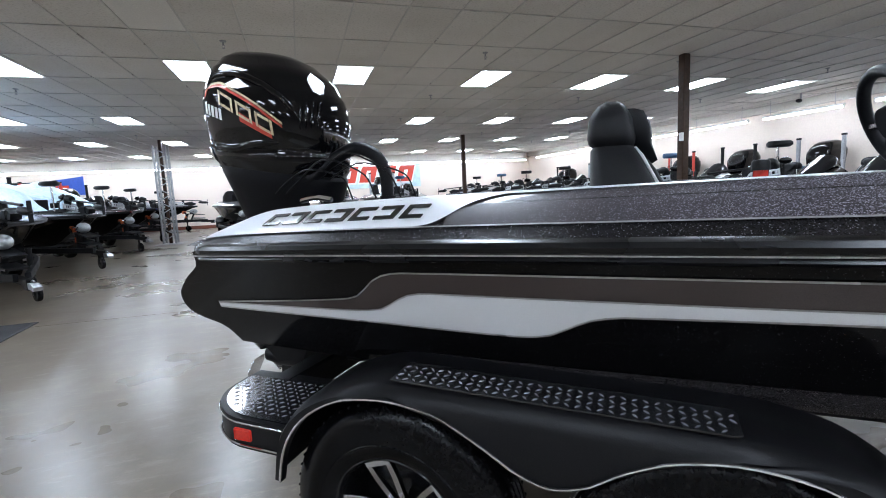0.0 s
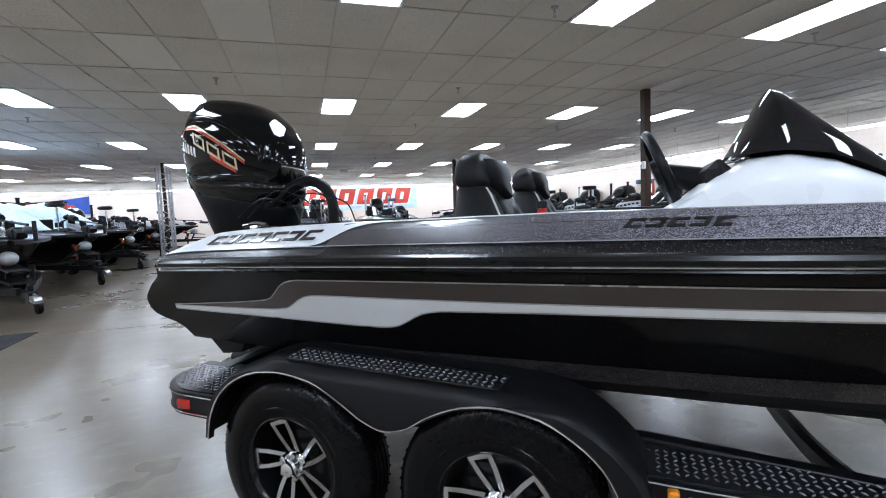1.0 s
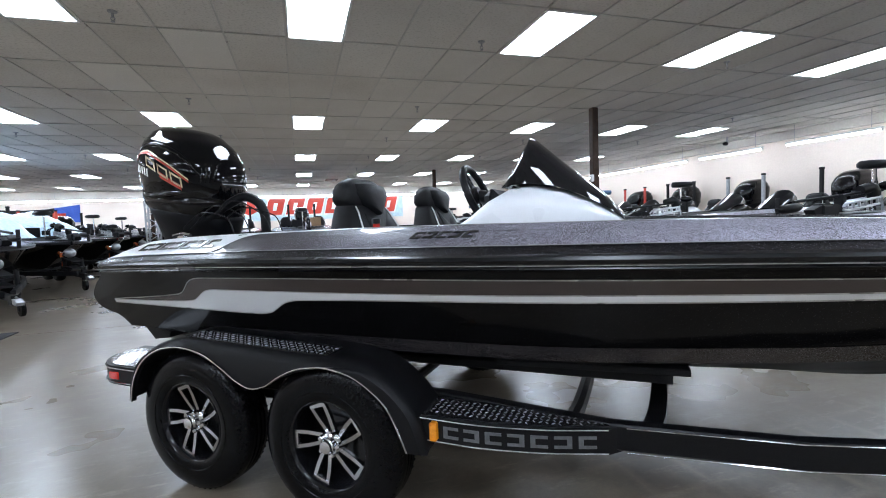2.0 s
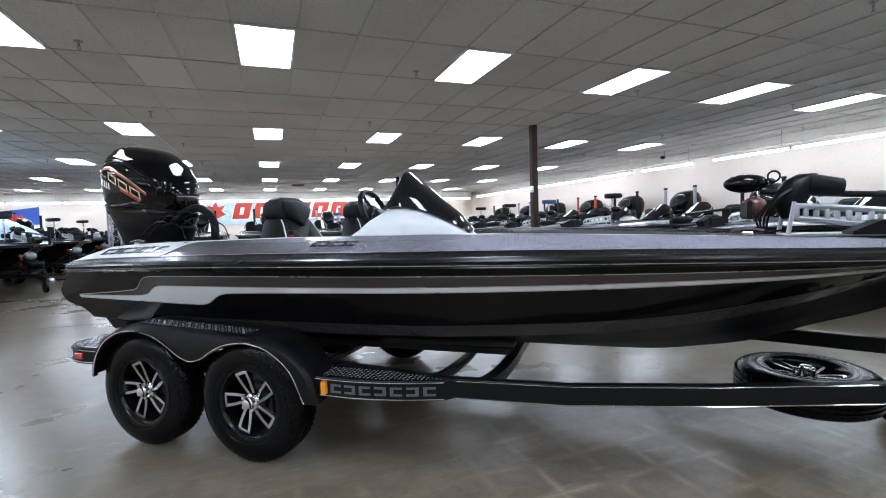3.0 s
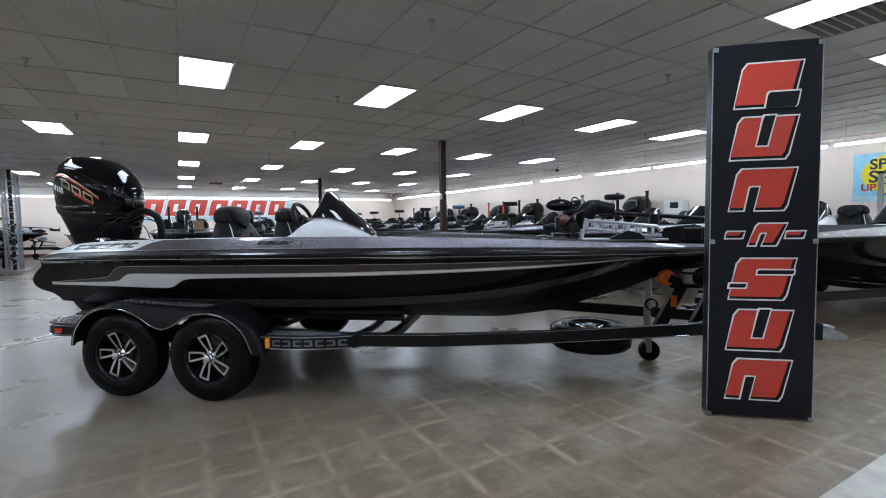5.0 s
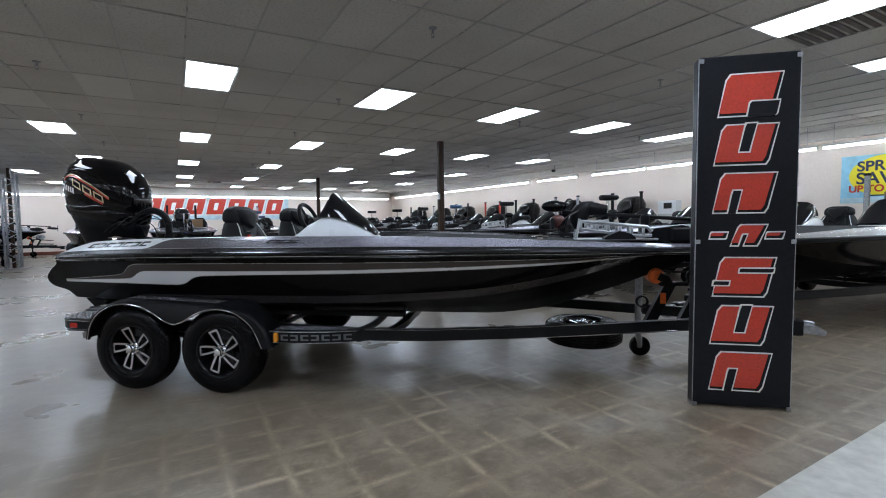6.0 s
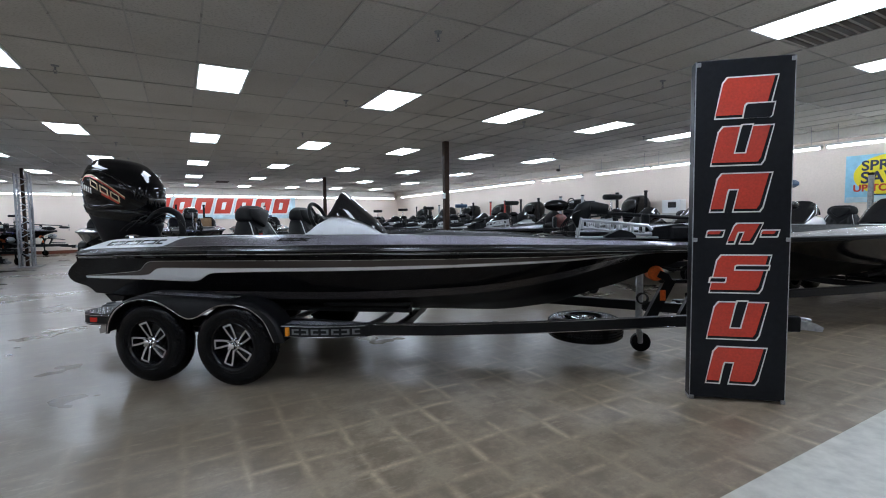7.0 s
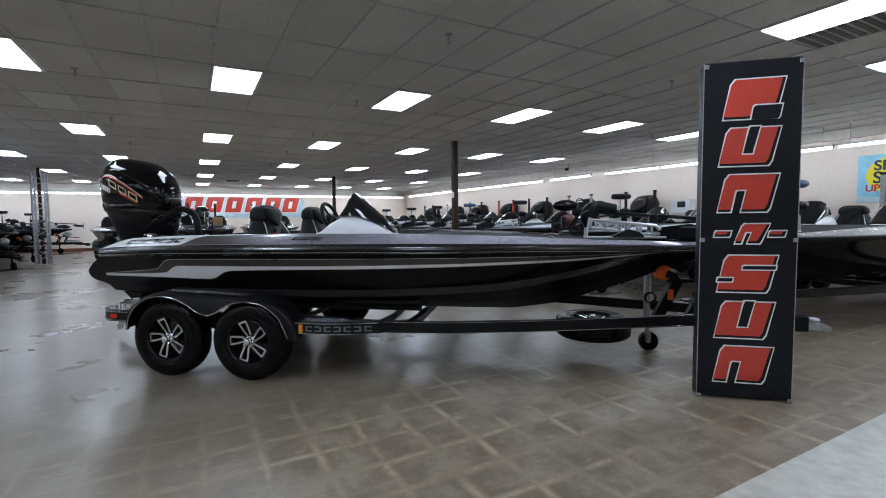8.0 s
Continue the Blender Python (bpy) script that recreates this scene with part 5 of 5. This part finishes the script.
def trolling_motor(m, label, group=""):
    t = thing("trolling_motor", m, label, "trolling motor", group)
    v = 0.16
    mt = Geo()
    for s in (-1, 1):
        w = v + s * 0.07
        top = [(3.36, 1.375), (3.5, 1.365), (3.98, 1.315), (4.02, 1.27)]
        mt.tube([(a, w, b) for a, b in top], 0.017, 6)
        mt.tube([(3.38, w, 1.30), (3.5, w, 1.285), (3.9, w, 1.23), (4.02, w, 1.235)], 0.017, 6)
        for k in range(6):
            a = 3.42 + k * 0.105
            mt.box((a, w, 1.33 - k * 0.0125), (0.026, 0.02, 0.09), 0.004)
        mt.box((3.37, w, 1.338), (0.035, 0.03, 0.1), 0.006)
    mount = part("mount", mt, GREY_MOUNT, t, "grey cast skeleton mount", 50)
    for s in (-1, 1):
        part("leg", Geo().tube([(3.36, v + s * 0.08, 1.40), (3.33, v + s * 0.08, 1.205)], 0.012, 6), GREY_MOUNT, t)
    part("foot_plate", Geo().box((3.7, v, 1.20), (0.75, 0.2, 0.02), 0.006), GREY_MOUNT, t)
    part("control_box", Geo().rings([[(u + r * math.cos(q), v + 0.7 * r * math.sin(q), z) for q in [2 * math.pi * k / 14 for k in range(14)]] for u, z, r in ((3.37, 1.30, 0.05), (3.36, 1.38, 0.085), (3.38, 1.46, 0.1), (3.42, 1.53, 0.09), (3.45, 1.565, 0.05))]), MATTE_BLACK, t, "", 50)
    part("motor_cap", Geo().tube([(3.45, v, 1.50), (3.62, v, 1.475)], [0.07, 0.055], 12), MATTE_BLACK, t)
    part("shaft", Geo().tube([(3.2, v, 1.47), (4.75, v, 1.355)], 0.019, 10), MATTE_BLACK, t)
    part("head", Geo().ball((3.13, v, 1.525), (0.125, 0.07, 0.058)), GLOSS_BLACK, t, "rounded black motor head", 60)
    part("tilt_ring", Geo().tube([(3.27 + 0.032 * math.cos(a), v - 0.03, 1.56 + 0.032 * math.sin(a)) for a in [2 * math.pi * k / 16 for k in range(17)]], 0.006, 6, False), MATTE_BLACK, t)
    part("bracket", Geo().box((3.97, v, 1.345), (0.08, 0.11, 0.17), 0.015), MATTE_BLACK, t)
    part("bracket_arm", Geo().prism([(3.95, 1.19), (4.45, 1.17), (4.5, 1.25), (4.3, 1.33), (4.05, 1.30)], lambda a, b, d: (a, d, b), v - 0.06, v + 0.06), MATTE_BLACK, t)
    part("bow_rest", Geo().box((4.28, v, 1.24), (0.2, 0.16, 0.16), 0.03), MATTE_BLACK, t)
    part("lower_unit", Geo().tube([(4.62, v, 1.29), (4.68, v, 1.29), (4.78, v, 1.28), (4.95, v, 1.27), (5.02, v, 1.265)], [0.02, 0.05, 0.055, 0.05, 0.02], 14), MATTE_BLACK, t, "", 60)
    for k in range(2):
        part("propeller_blade", Geo().box((5.0, v, 1.27 + (0.07 if k else -0.07)), (0.012, 0.05, 0.13), 0.004), MATTE_BLACK, t)
    part("fish_finder", Geo().box((3.10, v - 0.14, 1.36), (0.035, 0.16, 0.11), 0.012, None), MATTE_BLACK, t)
    cab = Geo()
    for k in range(4):
        cab.tube(spline([(3.36, v - 0.05, 1.48), (3.25, v - 0.1 - 0.02 * k, 1.42), (3.16 + 0.02 * k, v - 0.1, 1.30), (3.22, v - 0.05, 1.215), (3.32, v, 1.23)], 18), 0.006, 5)
    tagged(part("cable_loom", cab, MATTE_BLACK, t), "", "", "", "stuff")
    part("foot_pedal", Geo().rings([[(u, v - 0.25 + a, z) for a, z in ((-0.06, 1.208), (0.06, 1.208), (0.06, zz), (-0.06, zz))] for u, zz in ((3.55, 1.225), (3.68, 1.285), (3.78, 1.26), (3.82, 1.225))]), MATTE_BLACK, t)
    return t


trolling_motor(MB, "stowed trolling motor with grey skeleton mount on the bow deck")
part("wrapped_transducer", Geo().ball((3.16, 0.1, 1.37), (0.075, 0.05, 0.07), 12, 8), mat("red_brown_wrap", (0.12, 0.035, 0.03), 0.35, vary=0.3, grain=40), None)
ob = bpy.data.objects["wrapped_transducer"]
ob.matrix_basis = MB
tagged(ob, "red-brown wrapped sonar transducer beside the trolling motor", "transducer")

# ---- other boats in the hall ----
GREY_CAP = flake_mat("silver_flake", (0.30, 0.29, 0.28), (0.8, 0.8, 0.8), 0.12)
RED_FLAKE = flake_mat("red_flake", (0.16, 0.012, 0.012), (0.7, 0.2, 0.18), 0.12)
BLUE_FLAKE = flake_mat("blue_flake", (0.015, 0.02, 0.16), (0.3, 0.4, 0.8), 0.12)
SCREEN = mat("dark_screen", (0.01, 0.012, 0.015), 0.1, bump=0.0)


def pedestal_seat(t, u, v, z, h, cover=VINYL):
    p = part("pedestal", Geo().tube([(u, v, z), (u, v, z + h)], 0.02, 10), CHROME, t, "chrome seat pedestal")
    part("bike_seat", Geo().rings([[(u + a * 0.17, v + b * w, z + h + dz) for a, b in ((-1, -0.6), (-0.7, -1), (0.6, -0.8), (1, -0.3), (1, 0.3), (0.6, 0.8), (-0.7, 1), (-1, 0.6))] for w, dz in ((0.12, 0.0), (0.17, 0.03), (0.17, 0.07), (0.13, 0.1))]), cover, p, "padded bike seat", 50)
    return p


def fit_out(t, console_m, pole_m, cover=VINYL):
    """Console, seats, anchor poles and bow electronics of a plainer boat."""
    for v in (-0.55, 0.55):
        rings = []
        for u, h, w in [(0.84, 0.01, 0.22), (1.0, 0.105, 0.27), (1.1, 0.15, 0.28), (1.32, 0.135, 0.275), (1.45, 0.095, 0.26), (1.64, 0.0, 0.2)]:
            rings.append([(u, v + w * math.copysign(abs(math.cos(math.pi * k / 8)) ** 0.6, math.cos(math.pi * k / 8)), 1.262 + h * abs(math.sin(math.pi * k / 8)) ** 0.55) for k in range(9)] + [(u, v - w, 0.95), (u, v + w, 0.95)])
        c = part("console", Geo().rings(rings), console_m, t, "moulded helm console", 50)
        rings = []
        for u, h0, h1, w in [(1.10, 0.13, 0.30, 0.235), (1.17, 0.14, 0.37, 0.24), (1.34, 0.125, 0.235, 0.262), (1.63, 0.0, 0.03, 0.235)]:
            rings.append([(u, v + w * math.copysign(abs(math.cos(math.pi * k / 8)) ** 0.75, math.cos(math.pi * k / 8)), 1.266 + h0 + (h1 - h0) * abs(math.sin(math.pi * k / 8)) ** 0.75) for k in range(9)])
        part("windshield", Geo().rings(rings), SMOKE, c, "dark smoked windshield", 50)
        seat(t, 0.0, v * 0.75, 0.92)
    pedestal_seat(t, 3.1, 0.0, 1.2, 0.56, cover)
    pedestal_seat(t, -0.7, 0.0, 1.25, 0.12, cover)
    for s in (-1, 1):
        a = part("anchor_pole", Geo().box((-1.42, s * 0.52, 1.66), (0.06, 0.085, 1.0), 0.012, None), pole_m, t, "upright shallow-water anchor")
        part("anchor_cap", Geo().box((-1.42, s * 0.52, 2.17), (0.075, 0.1, 0.05), 0.01), MATTE_BLACK, a)
        part("anchor_bracket", Geo().box((-1.34, s * 0.52, 1.16), (0.14, 0.12, 0.2), 0.02), MATTE_BLACK, a)
    f = part("fish_finder", Geo().box((2.9, -0.2, 1.38), (0.05, 0.34, 0.22), 0.012), MATTE_BLACK, t)
    part("screen", Geo().box((2.873, -0.2, 1.38), (0.006, 0.3, 0.18), 0.002), SCREEN, f)
    part("stem", Geo().tube([(2.9, -0.2, 1.2), (2.9, -0.2, 1.28)], 0.02, 8), MATTE_BLACK, f)
    return t


def template(hull_m, cap_m, panel_m, label, console_m, pole_m, cover=VINYL):
    t = bass_boat(pose(0, 0, 0), hull_m, cap_m, panel_m, label, False, "boats in the hall")
    return fit_out(t, console_m, pole_m, cover)


kinds = [
    template(GEL_BLACK, FLAKE_BLACK, FLAKE_BROWN, "black bass boat with bronze deck edge parked on a trailer", GEL_BLACK, MATTE_BLACK),
    template(GEL_BLACK, GREY_CAP, GREY_CAP, "black bass boat with silver-grey deck edge on a trailer", GEL_WHITE, GALV, BLUE_VINYL),
    template(GEL_BLACK, RED_FLAKE, FLAKE_BLACK, "black bass boat with dark red deck edge on a trailer", GEL_BLACK, DECAL_RED),
    template(GEL_BLACK, BLUE_FLAKE, FLAKE_BLACK, "black bass boat with deep blue deck edge on a trailer", GEL_WHITE, MATTE_BLACK),
]
spare_motor, _ = outboard(pose(0, 0, 0), "glossy black outboard motor on a parked boat", GLOSS_BLACK, True, "boats in the hall")
spare_trailer = boat_trailer(pose(0, 0, 0), "black boat trailer under a parked boat", False, "boats in the hall")
spare_troll = trolling_motor(pose(0, 0, 0), "stowed trolling motor on the bow of a parked boat", "boats in the hall")
used = set()


def put(ob, m):
    """The template itself the first time, then copies of it."""
    if ob in used:
        return copy_thing(ob, m)
    used.add(ob)
    ob.matrix_basis = m
    return ob


def parked(kind, x, y, heading, motor_on=True, troll=True):
    m = pose(x, y, 0, 0, 0, heading)
    put(kinds[kind], m)
    put(spare_trailer, m)
    if motor_on:
        put(spare_motor, m)
    if troll:
        put(spare_troll, m)


# along the side wall, sterns to the wall
for kind, dx, y, turn in [(1, -0.5, -0.5, 0), (0, 0.1, 2.75, 0), (0, 0.05, 5.85, -1), (1, -0.05, 8.2, 0), (0, 0.0, 10.45, 1), (2, 0.1, 12.7, 0), (0, 0.0, 15.0, -1), (1, 0.1, 17.4, 0), (0, 0.0, 19.9, 0)]:
    parked(kind, 11.1 + dx, y, 180 + turn)
# in a slanted row, bows towards the aisle
for k, (kind, x, y, h) in enumerate([(0, -6.35, 10.55, -50), (0, -6.75, 13.95, -50), (2, -7.0, 17.35, -50), (3, -7.4, 20.6, -48)]):
    parked(kind, x, y, h)
# beside the far wall, side on
parked(0, -8.8, 23.75, -8)
# at the far end
parked(3, 1.0, 17.6, -90)
parked(1, 3.6, 18.6, -92)
parked(0, -1.6, 18.8, -88)

# ---- things on walls and ceiling ----
SIGN_BLUE = mat("sky_blue_print", (0.30, 0.62, 0.80), 0.5, vary=0.08, grain=8)
SIGN_YELLOW = mat("yellow_print", (0.85, 0.72, 0.03), 0.5, vary=0.04)
SIGN_NAVY = mat("navy_print", (0.02, 0.03, 0.09), 0.5, vary=0.05)
FLAG_BLUE = mat("blue_cloth", (0.03, 0.09, 0.42), 0.7, vary=0.15, grain=20)
PALE_BLUE = mat("pale_blue_print", (0.55, 0.72, 0.80), 0.5, vary=0.15, grain=4)
PLASTIC = mat("milky_cover_sheet", (0.55, 0.69, 0.82), 0.3, vary=0.15, grain=14, bump=0.1)
CARD = mat("brown_cardboard", (0.30, 0.19, 0.10), 0.8, vary=0.15)


def lettering(words, size, material, m, name):
    c = bpy.data.curves.new(name, "FONT")
    c.body, c.size, c.extrude, c.align_x, c.offset = words, size, 0.002, "LEFT", 0.007
    tmp = bpy.data.objects.new(name, c)
    scene.collection.objects.link(tmp)
    bpy.context.view_layer.update()
    me = bpy.data.meshes.new_from_object(tmp.evaluated_get(bpy.context.evaluated_depsgraph_get()))
    bpy.data.objects.remove(tmp)
    me.materials.clear()
    me.materials.append(material)
    ob = new(name, me)
    ob.matrix_basis = m
    return ob


# sale poster on the side wall: local x runs along the wall, y up
PM = pose(X1 - 0.012, 0.88, 1.67, 90, 0, -90)
poster = thing("sale_poster", PM, "blue and yellow printed sale poster on the wall", "poster")
part("sheet", Geo().box((0.8, 0.5, 0), (1.6, 1.0, 0.01), 0.002), SIGN_BLUE, poster)
part("sun_disc", Geo().prism([(0.78 + 0.64 * math.cos(a), 0.56 + 0.43 * math.sin(a)) for a in [2 * math.pi * k / 40 for k in range(40)]], lambda a, b, d: (a, b, d), 0.005, 0.008), SIGN_YELLOW, poster, "yellow disc")
for words, size, mt, x, y in (("SPRING", 0.29, SIGN_NAVY, 0.27, 0.67), ("SAVINGS", 0.34, SIGN_NAVY, 0.26, 0.40), ("UP TO", 0.2, DECAL_RED, 0.14, 0.23)):
    ob = lettering(words, size, mt, pose(x, y, 0.010), "lettering")
    ob.parent = poster
part("fine_print", Geo().box((0.8, 0.15, 0.009), (0.7, 0.025, 0.004)), SIGN_NAVY, poster)
part("footer", Geo().box((0.8, 0.06, 0.0065), (1.56, 0.1, 0.004)), PALE_BLUE, poster)

# maker's banner on the far wall
WM = pose(-2.05, Y1 - 0.03, 1.72, 90, 0, 0)
wb = thing("wall_banner", WM, "long pale blue banner with slanted red shapes", "wall banner")
part("sheet", Geo().box((4.35, 0.6, 0), (8.7, 1.4, 0.02), 0.004), PALE_BLUE, wb)
part("flame_mark", Geo().prism([(0.1, 0.35), (0.45, 0.2), (0.95, 0.45), (0.75, 0.65), (0.95, 0.95), (0.6, 0.85), (0.5, 1.15), (0.32, 0.85), (0.08, 0.95), (0.2, 0.6)], lambda a, b, d: (a, b, d), 0.01, 0.02), DECAL_RED, wb, "red emblem shape")
for k in range(7):
    a = 1.25 + k * 1.02
    flat = lambda p, q, d: (p, q, d)
    part("sign_rim", Geo().prism(slanted(a - 0.07, 0.12, 0.98, 1.0, 0.22), flat, 0.01, 0.016), DECAL_WHITE, wb, "white outline", 0)
    part("sign_block", Geo().prism(slanted(a, 0.2, 0.84, 0.84, 0.2), flat, 0.01, 0.022), DECAL_RED, wb, "red slanted block", 0)
    part("sign_slot", Geo().prism(slanted(a + 0.36, 0.42, 0.2, 0.4, 0.09), flat, 0.01, 0.026), DECAL_WHITE, wb, "pale slot", 0)
part("footer", Geo().box((6.6, 0.03, 0.013), (1.5, 0.12, 0.01)), SIGN_NAVY, wb, "dark bar of small print")

# draped flag on the far wall
FM = pose(-13.6, Y1 - 0.032, 1.85, 90, 0, 0)
flag = thing("wall_flag", FM, "dark blue banner with red lettering blocks draped on wall", "wall banner")
rows = []
for j in range(9):
    row = []
    for i in range(41):
        x = 4.5 * i / 40
        top = 0.86 - 0.22 * math.sin(math.pi * i / 40)
        y = top * j / 8 + (1 - j / 8) * 0.02
        row.append((x, y, 0.02 + 0.02 * math.sin(i * 1.1) * (j / 8) + 0.01 * math.sin(j + i * 0.4)))
    rows.append(row)
part("cloth", Geo().rings(rows, False, False), FLAG_BLUE, flag)
rows2 = [[(x, y * 1.0, z + 0.012) for x, y, z in r[:32]] for r in rows[5:]]
part("black_upper_cloth", Geo().rings(rows2, False, False), CLOTH_BLACK, flag)
for k in range(7):
    part("sign_block", Geo().prism(slanted(1.0 + k * 0.42, 0.12 + 0.01 * (k % 2), 0.36, 0.34, 0.05), lambda p, q, d: (p, q, d), 0.045, 0.055), DECAL_RED, flag, "red block", 0)


def sprinkler():
    t = thing("sprinkler", pose(0, 0, 0), "small brass pendent fire sprinkler under the ceiling", "sprinkler", "sprinklers")
    part("escutcheon", Geo().lathe([(0.0, 0.0), (0.042, 0.0), (0.036, -0.012), (0.02, -0.016), (0.0, -0.016)], 16, (0, 0, 0.006), "z"), GALV, t)
    part("body", Geo().tube([(0, 0, -0.005), (0, 0, -0.05)], 0.011, 8), GALV, t)
    for s in (-1, 1):
        part("arm", Geo().tube([(s * 0.01, 0, -0.045), (s * 0.018, 0, -0.06), (0, 0, -0.085)], 0.004, 5), GALV, t)
    part("deflector", Geo().lathe([(0.0, -0.085), (0.018, -0.085), (0.018, -0.089), (0.0, -0.089)], 12, (0, 0, 0), "z"), GALV, t)
    return t


sp = None
for i in range(-4, 4):
    for j in range(-2, 8):
        m = pose(2.965 + 3.58 * i, 0.56 + 3.0 * j, H)
        if m.translation.x > X1 - 0.4 or m.translation.y > Y1 - 0.6:
            continue
        if sp is None:
            sp = sprinkler()
            sp.matrix_basis = m
        else:
            copy_thing(sp, m)


def ceiling_vent(x, y):
    t = thing("ceiling_vent", pose(x, y, H), "dark louvred air vent in the ceiling", "ceiling vent", "vents")
    part("frame", Geo().box((0, 0, 0.012), (TX - 0.02, TY - 0.02, 0.01), 0.002), BAND, t)
    for k in range(12):
        part("slat", Geo().box((0, -0.52 + k * 0.094, 0.0), (TX - 0.08, 0.06, 0.008), 0.002), BROWNPOST, t)
    return t


ceiling_vent(GX + 9.5 * TX, GY - 3.5 * TY)
ceiling_vent(GX + 2.5 * TX, GY + 14.5 * TY)
cam_dome = thing("security_camera", pose(12.3, 8.6, H), "small dark dome camera on a ceiling stem", "security camera")
part("stem", Geo().tube([(0, 0, 0), (0, 0, -0.16)], 0.025, 10), GALV, cam_dome)
part("dome", Geo().ball((-0.06, 0, -0.19), (0.09, 0.06, 0.05), 14, 8), MATTE_BLACK, cam_dome, "", 60)

# clutter
mt = part("floor_mat", Geo().box((0, 0, 0.006), (1.5, 0.9, 0.012), 0.004), CARPET)
mt.matrix_basis = pose(-3.55, 5.75, 0, 0, 0, 3)
tagged(mt, "dark rubber entrance mat lying on the concrete", "mat")


def cover(x, y, heading, u, seed):
    """A loose plastic sheet thrown over consoles and seats."""
    rn = random.Random(seed)
    ph = [rn.uniform(0, 6.28) for _ in range(6)]
    rows = []
    for i in range(25):
        a = -1 + 2 * i / 24
        row = []
        for j in range(21):
            b = -1 + 2 * j / 20
            d = max(0.0, 1 - a * a) ** 0.5 * max(0.0, 1 - b**4) ** 0.5
            w = 0.04 * math.sin(7 * a + ph[0] + 2 * b) + 0.03 * math.sin(9 * b + ph[1] - 3 * a) + 0.02 * math.sin(17 * a + 11 * b + ph[2])
            row.append((u + a * 1.5, b * 1.0, 1.27 + d * 0.58 + w * (0.3 + d)))
        rows.append(row)
    ob = part("plastic_cover", Geo().rings(rows, False, False), PLASTIC, None, "", 60)
    ob.matrix_basis = pose(x, y, 0, 0, 0, heading)
    return tagged(ob, "crumpled milky blue plastic sheet over a boat cockpit", "cover sheet", "covers")


cover(-6.35, 10.55, -50, 1.3, 1)
cover(-6.75, 13.95, -50, 1.0, 2)
box = thing("cardboard_box", pose(1.35, 15.6, 1.27, 0, 0, 20), "brown cardboard box on a parked boat's deck", "box")
part("body", Geo().box((0, 0, 0.15), (0.45, 0.35, 0.3), 0.005), CARD, box)
part("tape", Geo().box((0, 0, 0.3005), (0.05, 0.35, 0.003)), DECAL_WHITE, box)
pk = thing("retail_box", pose(12.55, 4.4, 0, 0, 0, 90), "white product carton with a dark picture on a stand", "box")
part("carton", Geo().box((0, 0, 1.7), (0.55, 0.25, 0.36), 0.005), WHITE, pk)
part("picture", Geo().box((-0.03, 0.127, 1.74), (0.24, 0.004, 0.16)), SCREEN, pk)
part("stand", Geo().box((0, 0, 0.76), (0.5, 0.3, 1.52), 0.01), BAND, pk)
